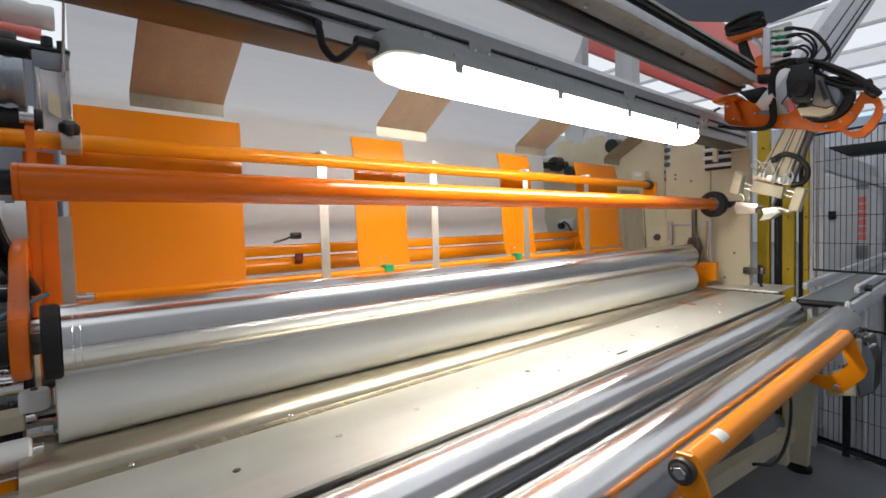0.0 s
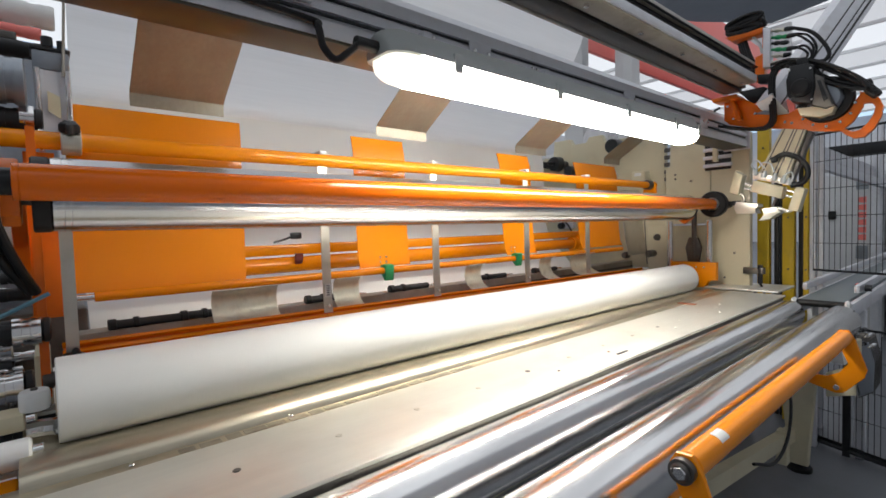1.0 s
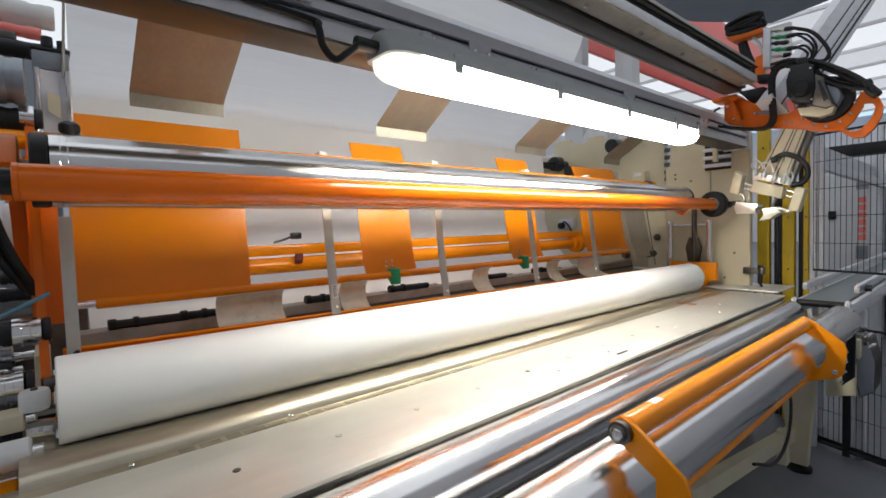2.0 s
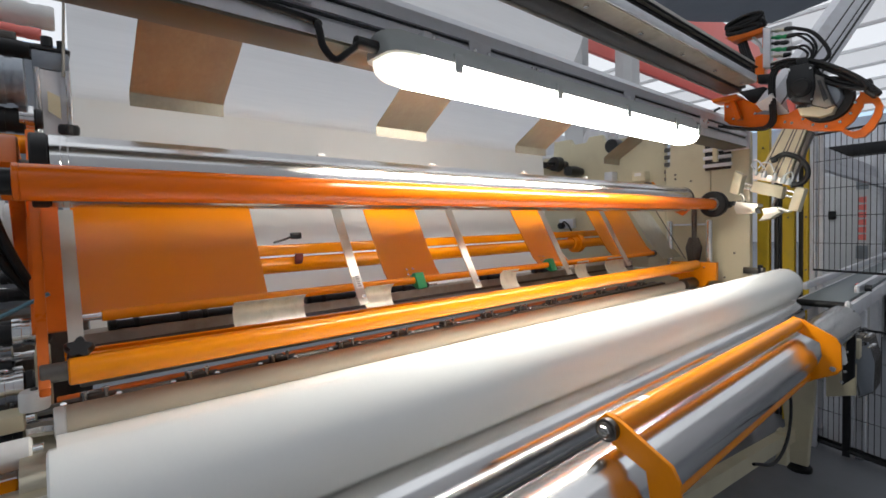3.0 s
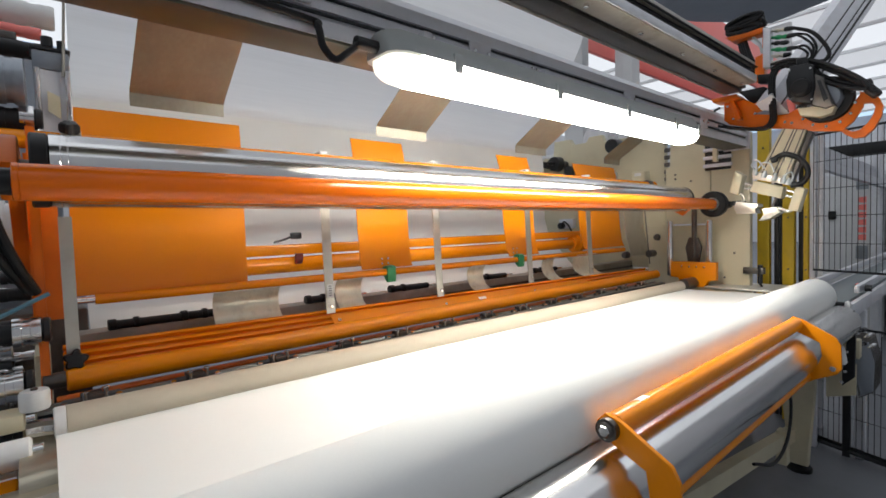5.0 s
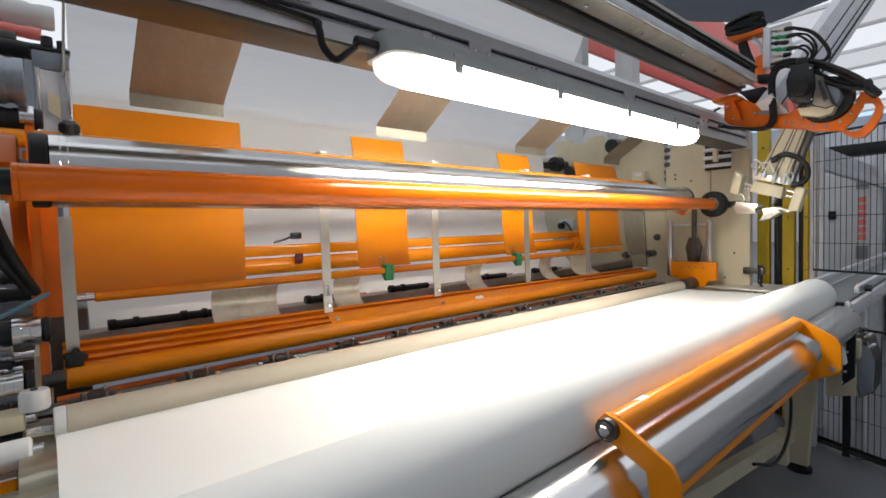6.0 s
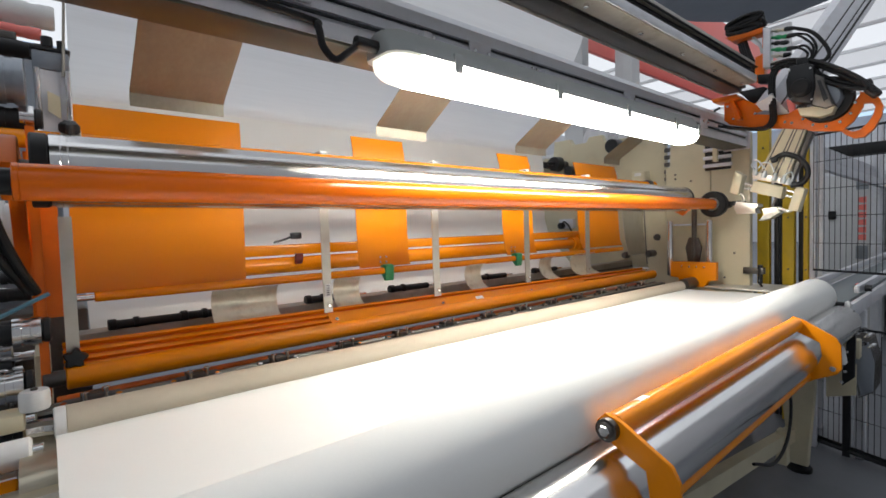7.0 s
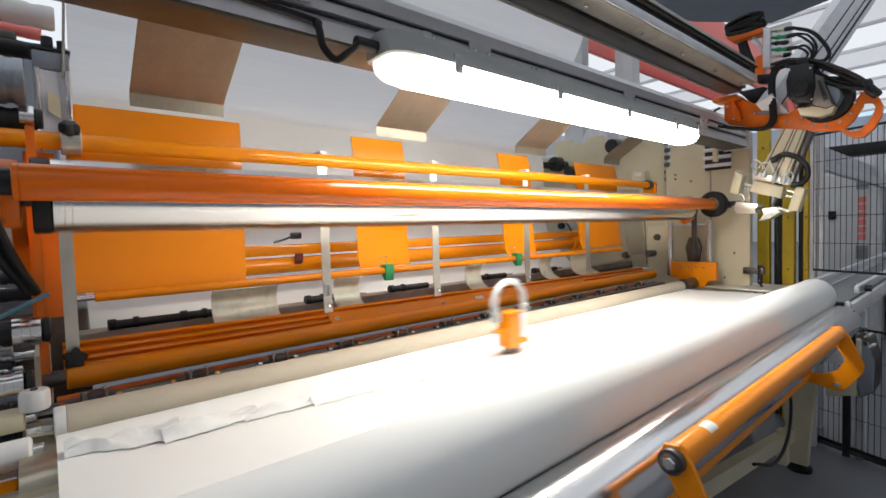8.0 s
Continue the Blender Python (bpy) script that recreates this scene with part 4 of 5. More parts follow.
def roller_stand():
    s = thing("roller_stand", (2.6, 0.57, -H), "cream steel stand under the front rollers with black levelling feet", "stand")
    for x in (2.66, 0.25):
        bm = B()
        prism(bm, [(0.53, -0.56), (0.66, -0.56), (0.655, -0.86), (0.628, -H + 0.03), (0.555, -H + 0.03), (0.53, -0.80)], x, x + 0.05, 0.006)
        part("leg", bm, CREAM, s)
        bm = B()
        lathe(bm, (x + 0.025, 0.59, -H), (x + 0.025, 0.59, -H + 0.04), [(0, 0.05), (0.4, 0.05), (0.5, 0.015), (1, 0.015)], 20)
        part("foot", bm, BLACK, s, "black levelling foot")
    bm = B()
    slab(bm, [(2.70, 0.60, -1.065), (2.70, 0.64, -1.065), (2.70, 0.64, -1.005), (2.70, 0.60, -1.005)], 2.4, (-0.988, -0.02, 0.155))
    part("stretcher", bm, CREAM, s)
    bm = B()
    slab(bm, [(2.45, 0.585, -1.10), (2.45, 0.625, -1.10), (2.45, 0.625, -0.95), (2.45, 0.585, -0.95)], 0.05, (1, 0, 0))
    part("clamp_block", bm, CREAM, s)
    bm = B()
    box(bm, 0.2, 2.55, 0.50, 0.52, -0.68, -0.56, 0.004)
    part("front_panel", bm, ALU, s, "grey metal front panel")
    for z in (-0.585, -0.62):
        bm = B()
        box(bm, 0.2, 2.54, 0.497, 0.50, z, z + 0.004)
        part("groove", bm, DARK_STEEL, s)
    bm = B()
    box(bm, 2.56, 2.61, 0.36, 0.68, -0.60, -0.52, 0.005)
    part("end_bracket", bm, CREAM, s)
    bm = B()
    prism(bm, [(0.36, -0.56), (0.46, -0.56), (0.44, -0.51), (0.40, -0.49), (0.37, -0.50)], 2.26, 2.32, 0.004)
    part("bearing_block", bm, WHITE_PLASTIC, s, "pale bearing block")
    bm = B()
    hose(bm, [(1.55, 0.45, -0.72), (1.72, 0.44, -0.77), (1.90, 0.45, -0.75), (2.02, 0.47, -0.66), (2.06, 0.50, -0.58)], 0.005)
    part("stand_cable", bm, BLACK, label="thin black cable hanging under the stand", category="cable")
    m = thing("gear_motor", (2.66, 0.40, -0.62), "black plate and grey finned gear motor at the roller end", "motor")
    bm = B()
    prism(bm, [(0.396, -0.397), (0.375, -0.394), (0.370, -0.512), (0.373, -0.675), (0.413, -0.718), (0.413, -0.653), (0.399, -0.613)], 2.535, 2.557, 0.003)
    part("mount_plate", bm, BLACK, m, "tall black mounting plate")
    bm = B()
    prism(bm, [(0.483, -0.698), (0.380, -0.639), (0.380, -0.775), (0.482, -0.806)], 2.627, 2.64, 0.003)
    part("carrier_plate", bm, CREAM, m, "cream carrier plate")
    body = [(0.394, -0.543), (0.346, -0.545), (0.327, -0.630), (0.330, -0.755), (0.377, -0.792), (0.389, -0.693)]
    bm = B()
    prism(bm, body, 2.66, 2.86, 0.01)
    part("body", bm, BLUE_GREY, m)
    cy, cz = sum(p[0] for p in body) / 6, sum(p[1] for p in body) / 6
    for k in range(7):
        x = 2.675 + 0.026 * k
        bm = B()
        prism(bm, [(cy + (y - cy) * 1.07, cz + (z - cz) * 1.05) for y, z in body], x, x + 0.008, 0.002)
        part("fin", bm, DARK_STEEL, m)
    for k, (a, c) in enumerate(((0.372, -0.496), (0.354, -0.517), (0.364, -0.553), (0.342, -0.559))):
        bm = B()
        lathe(bm, (2.63, a, c), (2.70, a - 0.012, c + 0.004), [(0, 0.004), (0.4, 0.004), (0.4, 0.008), (0.8, 0.008), (0.8, 0.005), (1, 0.005)], 14)
        part("fitting", bm, CHROME if k % 2 else BLACK_PLASTIC, m, "pneumatic fitting")
    for p in ((0.402, -0.653), (0.413, -0.700), (0.397, -0.569)):
        bolt((2.535, *p), (-1, 0, 0), 0.007, m)


def conveyor():
    c = thing("outfeed_conveyor", (3.6, 0.55, -0.5), "grey outfeed belt conveyor with steel side guides", "conveyor")
    bm = B()
    box(bm, 2.70, 6.2, 0.43, 0.60, -0.41, -0.385, 0.004)
    part("belt", bm, BELT, c)
    for y, n in ((0.60, "far_guide"), (0.405, "near_guide")):
        bm = B()
        box(bm, 2.86, 6.2, y, y + 0.02, -0.36, -0.325, 0.004)
        box(bm, 2.72, 6.2, y, y + 0.02, -0.46, -0.392, 0.004)
        part(n, bm, ALU, c, "aluminium side guide")
    bm = B()
    lathe(bm, (2.70, 0.42, -0.40), (2.70, 0.615, -0.40), [(0, 0.012), (0.02, 0.016), (0.98, 0.016), (1, 0.012)], 20)
    part("nose_roller", bm, BLACK, c)
    for y in (0.41, 0.605):
        bm = B()
        lathe(bm, (2.69, y, -0.40), (2.69, y + 0.018, -0.40), [(0, 0.02), (0.5, 0.026), (1, 0.02)], 18)
        part("end_cap", bm, WHITE_PLASTIC, c, "white plastic end cap")
    for x in (3.0, 4.2):
        bm = B()
        box(bm, x, x + 0.04, 0.40, 0.44, -H, -0.46, 0.004)
        box(bm, x, x + 0.04, 0.59, 0.63, -H, -0.46, 0.004)
        part("support", bm, ALU, c)
    bm = B()
    rod(bm, (2.96, 0.40, -0.345), (2.96, 0.375, -0.345), 0.016, 16)
    part("clamp", bm, BLACK_PLASTIC, c)
    bm = B()
    box(bm, 3.4, 3.46, 0.46, 0.5, -0.384, -0.378)
    part("marks", bm, RED, c, "red mark on the belt")


def posts():
    for x, y0, y1, m, n, l in ((3.3, 0.878, 0.94, YELLOW, "yellow_post", "yellow painted steel guard post"), (3.3, 0.755, 0.812, YELLOW, "yellow_post", "yellow painted steel guard post"),
                               (3.3, 0.688, 0.712, YELLOW, "yellow_post", "narrow yellow guard post")):
        p = thing(n, (x, y0, -H), l, "post", "yellow guard posts")
        bm = B()
        box(bm, x, x + 0.05, y0, y1, -H, 0.56, 0.003)
        part("channel", bm, m, p)
        for z in (-0.5, -0.3, 0.0, 0.3, 0.42):
            bolt((x, (y0 + y1) / 2, z), (-1, 0, 0), 0.005, p, DARK_STEEL)
    for y0, y1 in ((0.845, 0.868), (0.822, 0.838), (0.718, 0.748)):
        bm = B()
        box(bm, 3.36, 3.40, y0, y1, -H, 0.35, 0.003)
        part("black_column", bm, BLACK_PLASTIC, label="black light curtain column between yellow posts", category="column", group="light curtain columns")
    for y0, y1 in ((0.655, 0.684), (0.622, 0.648)):
        bm = B()
        box(bm, 3.3, 3.34, y0, y1, -H, 0.62, 0.003)
        box(bm, 3.298, 3.302, y0 + 0.01, y0 + 0.016, -H, 0.6)
        part("aluminium_post", bm, ALU, label="slotted aluminium guard post", category="post", group="aluminium posts")
    v = thing("valve_bracket", (2.93, 0.86, -0.33), "small steel sensor bracket on the frame edge", "bracket")
    bm = B()
    box(bm, 2.92, 2.95, 0.80, 0.90, -0.30, -0.265, 0.003)
    part("plate", bm, DARK_STEEL, v)
    bm = B()
    rod(bm, (2.93, 0.82, -0.35), (2.93, 0.82, -0.25), 0.012, 14)
    hose(bm, [(2.93, 0.82, -0.35), (2.93, 0.80, -0.40), (2.94, 0.83, -0.42), (2.95, 0.86, -0.38)], 0.006)
    part("sensor", bm, BLACK_PLASTIC, v)


def mesh_fence():
    f = thing("mesh_fence", (3.0, 0.3, -H), "black wire mesh safety fence with dark posts", "fence")
    a, b = Vector((3.05, 0.615, 0)), Vector((2.70, -0.4, 0))
    d = (b - a).normalized()
    L = (b - a).length

    def P(s, z):
        p = a + d * s
        return (p.x, p.y, z)
    for s in (0.0, 0.155, 0.75):
        bm = B()
        p = a + d * s
        box(bm, p.x - 0.015, p.x + 0.015, p.y - 0.015, p.y + 0.015, -H, -0.52, 0.002)
        part("post", bm, BLACK_PLASTIC, f)
    for z0, z1, name in ((-H + 0.05, -0.55, "lower_mesh"), (-0.275, 0.42, "upper_mesh")):
        bm = B()
        n = 44
        for k in range(n + 1):
            s = L * k / n
            rod(bm, P(s, z0), P(s, z1), 0.0016, 5)
        m = max(3, int((z1 - z0) / 0.13))
        for k in range(m + 1):
            z = z0 + (z1 - z0) * k / m
            rod(bm, P(0, z), P(L, z), 0.0016 if 0 < k < m else 0.006, 5)
        o = part(name, bm, BLACK_PLASTIC, f, kind="stuff")
    bm = B()
    rod(bm, P(0, -H + 0.03), P(L, -H + 0.03), 0.014, 8)
    part("bottom_rail", bm, BLACK_PLASTIC, f)


def background():
    c = thing("control_cabinet", (6.1, 0.8, -H), "pale grey control cabinet with a red lettered strip", "cabinet")
    bm = B()
    box(bm, 6.0, 6.6, 0.70, 1.16, -H, 0.40, 0.01)
    part("body", bm, CABINET, c)
    bm = B()
    for k in range(6):
        z = 0.18 - k * 0.072
        prism(bm, [(0.805, z), (0.865, z - 0.006), (0.865, z - 0.054), (0.805, z - 0.06)], 5.995, 5.999)
    part("red_mark", bm, RED, c, "row of red bars")
    bm = B()
    box(bm, 5.994, 5.999, 0.79, 0.88, 0.25, 0.36)
    part("dark_square", bm, BLUE_GREY, c)
    bm = B()
    box(bm, 5.994, 5.999, 0.79, 0.88, -0.42, -0.29)
    part("dark_square", bm, BLUE_GREY, c)
    bm = B()
    box(bm, 5.98, 6.0, 1.03, 1.09, -0.03, 0.05, 0.004)
    part("switch", bm, BLACK_PLASTIC, c)
    c2 = thing("electrical_cabinet", (7.0, -0.5, -H), "tall light grey electrical cabinet", "cabinet")
    bm = B()
    box(bm, 6.2, 7.0, -1.6, 0.66, -H, 0.75, 0.01)
    part("body", bm, CABINET, c2)
    for y in (-1.0, -0.4, 0.2):
        bm = B()
        box(bm, 6.19, 6.2, y, y + 0.012, -H + 0.1, 0.7)
        part("door_gap", bm, DARK_STEEL, c2)
    b = thing("frame_profile", (4.6, 0.9, 0.3), "horizontal aluminium guard profiles behind the machine", "profile")
    bm = B()
    slab(bm, [(3.3, 0.80, 0.42), (3.3, 0.84, 0.42), (3.3, 0.84, 0.50), (3.3, 0.80, 0.50)], 2.8, (1, -0.04, -0.03))
    part("upper_profile", bm, ALU, b)
    bm = B()
    slab(bm, [(3.3, 0.70, 0.30), (3.3, 0.74, 0.30), (3.3, 0.74, 0.36), (3.3, 0.70, 0.36)], 2.8, (1, -0.04, -0.03))
    part("lower_profile", bm, ALU, b)
    bm = B()
    box(bm, 5.6, 5.75, 0.66, 0.72, -H, 0.9, 0.005)
    part("upright_profile", bm, ALU, b)
    bm = B()
    box(bm, 5.2, 5.3, 0.3, 0.95, 0.50, 0.60, 0.01)
    part("motor_unit", bm, BLACK_PLASTIC, b, "black drive unit")
    m = thing("rear_machine", (6.0, 4.5, -H), "tall pale machine housing in the rear of the hall", "machine")
    bm = B()
    box(bm, 5.0, 8.0, 3.2, 5.0, -H, 0.9, 0.02)
    part("housing", bm, CABINET, m)
    bm = B()
    box(bm, 4.6, 4.75, 2.4, 2.5, -H, 2.6, 0.01)
    part("post", bm, CABINET, m)


def robot():
    r = thing("transfer_gripper", (2.55, 0.6, 0.2), "orange gantry carriage with black motor, cables and pale gripper arm", "gripper")
    X = 2.55

    def Q(p, dx=0.0):
        return (X + dx, p[0], p[1])

    def plate(name, out, x0, x1, mat, label="", bevel=0.003):
        bm = B()
        prism(bm, out, X + x0, X + x1, bevel)
        return part(name, bm, mat, r, label)

    def line(name, pts, rad, mat=BLACK, dx=-0.03, label=""):
        bm = B()
        hose(bm, [Q(p, dx) for p in pts], rad)
        return part(name, bm, mat, r, label)
    plate("carriage_plate", [(0.861, 0.580), (0.791, 0.578), (0.739, 0.532), (0.666, 0.531), (0.653, 0.460), (0.604, 0.456), (0.563, 0.482), (0.516, 0.435), (0.422, 0.417), (0.383, 0.454), (0.362, 0.493), (0.345, 0.484), (0.355, 0.437), (0.382, 0.388), (0.414, 0.357), (0.425, 0.352),
                             (0.515, 0.368), (0.606, 0.394), (0.726, 0.420), (0.837, 0.454), (0.861, 0.480)], -0.012, 0.012, CAST)
    # looped grip cut from the same plate
    outer = [(0.365, 0.501), (0.335, 0.486), (0.306, 0.462), (0.294, 0.429), (0.299, 0.390), (0.320, 0.345), (0.349, 0.316), (0.382, 0.315), (0.408, 0.335), (0.427, 0.357)]
    inner = [(0.356, 0.449), (0.344, 0.451), (0.327, 0.447), (0.317, 0.429), (0.322, 0.401), (0.339, 0.371), (0.363, 0.346), (0.385, 0.343), (0.398, 0.350), (0.407, 0.358)]
    bm = B()
    rows = [[[bm.verts.new(Q(p, e)) for p in ps] for ps in (outer, inner)] for e in (-0.0125, 0.0125)]
    for k in range(9):
        for a, b in ((rows[0][0], rows[0][1]), (rows[0][1], rows[1][1]), (rows[1][1], rows[1][0]), (rows[1][0], rows[0][0])):
            bm.faces.new((a[k], a[k + 1], b[k + 1], b[k]))
    for k in (0, 9):
        bm.faces.new((rows[0][0][k], rows[0][1][k], rows[1][1][k], rows[1][0][k]))
    part("handle", bm, CAST, r, "orange looped handle")
    plate("slide_plate", [(0.901, 0.581), (0.791, 0.581), (0.772, 0.558), (0.889, 0.562)], -0.07, 0.03, CAST)
    plate("rib", [(0.827, 0.565), (0.810, 0.564), (0.777, 0.466), (0.798, 0.465)], -0.05, -0.012, CAST)
    plate("web_opening", [(0.733, 0.484), (0.686, 0.495), (0.662, 0.485), (0.666, 0.468)], -0.0145, -0.0125, BLUE_GREY, "dark slot in the plate", 0)
    for p in ((0.819, 0.477), (0.730, 0.486), (0.844, 0.542), (0.590, 0.416), (0.615, 0.425)):
        bolt(Q(p, -0.012), (-1, 0, 0), 0.006, r)
    plate("cable_bracket", [(0.843, 0.858), (0.690, 0.857), (0.690, 0.834), (0.819, 0.834)], -0.05, 0.02, CAST)
    plate("cable_bracket", [(0.726, 0.738), (0.692, 0.744), (0.688, 0.613), (0.726, 0.628)], -0.03, 0.02, CAST)
    plate("bracket_web", [(0.703, 0.854), (0.688, 0.849), (0.688, 0.712), (0.703, 0.716)], -0.012, 0.012, CAST)
    plate("clamp_block", [(0.717, 0.656), (0.668, 0.648), (0.664, 0.604), (0.712, 0.616)], -0.035, 0.0, BLACK_PLASTIC)
    plate("valve_block", [(0.690, 0.854), (0.662, 0.845), (0.662, 0.674), (0.690, 0.677)], -0.05, 0.0, ALU, "grey valve block")
    # carriage block that rides on the rail
    plate("carriage_block", [(0.819, 0.616), (0.715, 0.617), (0.664, 0.584), (0.664, 0.523), (0.749, 0.532)], 0.05, 0.09, BLACK_PLASTIC)
    # red plate stands in for the crane beam behind, not a gripper part
    plate("crane_beam_patch", [(0.613, 0.522), (0.588, 0.536), (0.580, 0.473), (0.600, 0.457)], -0.01, 0.02, RED)
    # servo drive: motor, cap, gearbox, cream flange on the black ring bearing
    c = (0.470, 0.490)
    bm = B()
    lathe(bm, Q(c, -0.035), Q(c, 0.0), [(0.3, 0.060), (0, 0.062), (0, 0.090), (0.2, 0.094), (1, 0.094)], 56)
    part("ring_bearing", bm, BLACK, r, "black ring bearing")
    bm = B()
    lathe(bm, Q(c, -0.062), Q(c, -0.02), [(0, 0.03), (0, 0.052), (0.25, 0.060), (0.6, 0.060), (0.8, 0.064), (1, 0.064)], 48)
    part("coupling", bm, BLUE_GREY, r, "grey steel coupling")
    for p in ((0.545, 0.422), (0.510, 0.391), (0.466, 0.376), (0.421, 0.386), (0.388, 0.414), (0.374, 0.455), (0.383, 0.502)):
        bolt(Q(p, -0.035), (-1, 0, 0), 0.006, r)
    plate("flange_plate", [(0.555, 0.465), (0.492, 0.457), (0.429, 0.446), (0.440, 0.420), (0.481, 0.412), (0.545, 0.432)], -0.085, -0.03, CREAM, "cream cast flange")
    plate("gearbox", [(0.497, 0.591), (0.470, 0.575), (0.451, 0.509), (0.427, 0.448), (0.458, 0.440), (0.504, 0.464)], -0.10, -0.02, DARK_STEEL, "dark gearbox", 0.008)
    plate("gearbox_cover", [(0.485, 0.560), (0.472, 0.557), (0.449, 0.476), (0.462, 0.469)], -0.106, -0.10, BLACK_PLASTIC, "", 0.002)
    plate("motor", [(0.578, 0.642), (0.516, 0.639), (0.495, 0.624), (0.489, 0.537), (0.502, 0.469), (0.567, 0.487), (0.588, 0.521), (0.588, 0.585)], -0.11, 0.0, BLACK_PLASTIC, "black servo motor", 0.010)
    m = (0.536, 0.541)
    bm = B()
    lathe(bm, Q(m, -0.135), Q(m, -0.11), [(0, 0.028), (0.15, 0.033), (0.3, 0.034), (0.35, 0.038), (1, 0.040)], 36)
    part("motor_cap", bm, BLACK, r, "round black motor cap")
    for p in ((0.576, 0.622), (0.505, 0.612), (0.573, 0.501), (0.500, 0.485)):
        bolt(Q(p, -0.11), (-1, 0, 0), 0.005, r)
    plate("connector", [(0.560, 0.671), (0.524, 0.670), (0.516, 0.635), (0.556, 0.633)], -0.09, -0.03, BLACK_PLASTIC, "", 0.005)
    # valves with their plugs, and the air hoses that leave them
    ends = [((0.572, 0.815), (0.517, 0.782), (0.475, 0.722), (0.458, 0.674), (0.471, 0.652), (0.501, 0.654)), ((0.568, 0.792), (0.529, 0.772), (0.503, 0.726), (0.503, 0.688), (0.517, 0.668), (0.536, 0.664)), ((0.564, 0.783), (0.540, 0.761), (0.513, 0.724), (0.513, 0.686), (0.524, 0.665), (0.546, 0.662)),
            ((0.568, 0.736), (0.540, 0.732), (0.521, 0.707), (0.517, 0.682), (0.532, 0.668), (0.556, 0.665)), ((0.568, 0.731), (0.548, 0.720), (0.530, 0.696), (0.536, 0.678), (0.556, 0.670), (0.576, 0.666)), ((0.580, 0.676), (0.556, 0.672), (0.532, 0.663), (0.516, 0.649), (0.497, 0.639), (0.478, 0.624))]
    starts = [((0.662, 0.835), (0.613, 0.826), (0.572, 0.817)), ((0.662, 0.805), (0.605, 0.792), (0.564, 0.788)), ((0.662, 0.780), (0.617, 0.769), (0.597, 0.765)), ((0.662, 0.752), (0.605, 0.738), (0.564, 0.733)), ((0.662, 0.725), (0.617, 0.714), (0.588, 0.711)), ((0.662, 0.697), (0.621, 0.686), (0.576, 0.675))]
    for k, ((a, b, e), way) in enumerate(zip(starts, ends)):
        bm = B()
        lathe(bm, Q(a, -0.03), Q(b, -0.03), [(0, 0.006), (0.3, 0.006), (0.3, 0.010), (0.6, 0.010), (0.62, 0.0075), (0.8, 0.0075), (0.8, 0.0095), (1, 0.0095)], 14)
        part("fitting", bm, GREEN if k in (1, 3) else (BLACK_PLASTIC if k == 2 else SATIN), r)
        bm = B()
        lathe(bm, Q(b, -0.03), Q(e, -0.034), [(0, 0.009), (0.2, 0.0105), (0.8, 0.0085), (1, 0.006)], 14)
        part("plug", bm, BLACK_PLASTIC, r)
        line("air_hose", way, 0.0075 if k == 0 else 0.0048, dx=-0.034)
    # cable trunk sweeping back to the handle
    rng = random.Random(5)
    for k in range(11):
        e, f, g = (rng.uniform(-0.016, 0.016) for _ in range(3))
        base = [(0.649, 0.666), (0.580, 0.676), (0.516, 0.654), (0.459, 0.614), (0.396, 0.565), (0.352, 0.527), (0.309, 0.476)] if k % 3 else [(0.596, 0.666), (0.516, 0.635), (0.485, 0.584), (0.440, 0.544), (0.378, 0.515), (0.338, 0.510), (0.343, 0.529)]
        line("cable", [(p[0] + e * (0.5 + 0.5 * math.sin(i + k)), p[1] + f * (0.6 + 0.4 * math.cos(i * 1.3 + k))) for i, p in enumerate(base)], rng.uniform(0.0055, 0.0085), dx=-0.05 + g)
    for a, b in (((0.335, 0.504), (0.298, 0.465)), ((0.341, 0.497), (0.308, 0.460))):
        bm = B()
        lathe(bm, Q(a, -0.05), Q(b, -0.05), [(0, 0.009), (0.2, 0.012), (0.9, 0.012), (1, 0.008)], 14)
        part("cable_end", bm, BLACK_PLASTIC, r)
    # spare cable coiled on the bracket, hanging tail beneath
    o = (0.767, 0.893)
    for k in range(16):
        w, h, dx, dz = rng.uniform(0.060, 0.078), rng.uniform(0.012, 0.022), rng.uniform(-0.05, 0.03), rng.uniform(-0.026, 0.020)
        tip = rng.uniform(-0.12, 0.12)
        line("cable_coil", [(o[0] + w * math.cos(a), o[1] + dz + h * math.sin(a) + tip * w * math.cos(a)) for a in [j * math.pi / 6 for j in range(13)]], rng.uniform(0.007, 0.010), dx=dx)
    for e in (-0.016, -0.005, 0.006, 0.017):
        line("cable_tail", [(p[0] + e, p[1]) for p in ((0.800, 0.881), (0.786, 0.813), (0.767, 0.750), (0.739, 0.688), (0.721, 0.644))], 0.009, dx=0.02 + e)
    line("tie_strap", [(0.739, 0.840), (0.712, 0.796), (0.699, 0.751)], 0.006, HOSE, -0.02, "pale clip strap")
    for e in (-0.014, -0.004, 0.006):
        line("loom", [(p[0] + e, p[1] + 0.5 * e) for p in ((0.642, 0.674), (0.660, 0.629), (0.662, 0.566), (0.659, 0.502), (0.657, 0.446), (0.677, 0.414), (0.726, 0.412), (0.820, 0.434), (0.856, 0.447))], 0.0075, dx=-0.035 + e)
    line("loom", [(0.844, 0.442), (0.889, 0.458), (0.904, 0.494), (0.899, 0.526), (0.873, 0.542)], 0.0055)
    # arm and gripper
    a0, a1, b0, b1 = Vector((0.621, 0.396)), Vector((0.535, 0.376)), Vector((0.717, 0.200)), Vector((0.608, 0.153))
    plate("arm_profile", [tuple(a0), tuple(a1), tuple(b1), tuple(b0)], -0.03, 0.03, CREAM, "slotted pale profile arm")
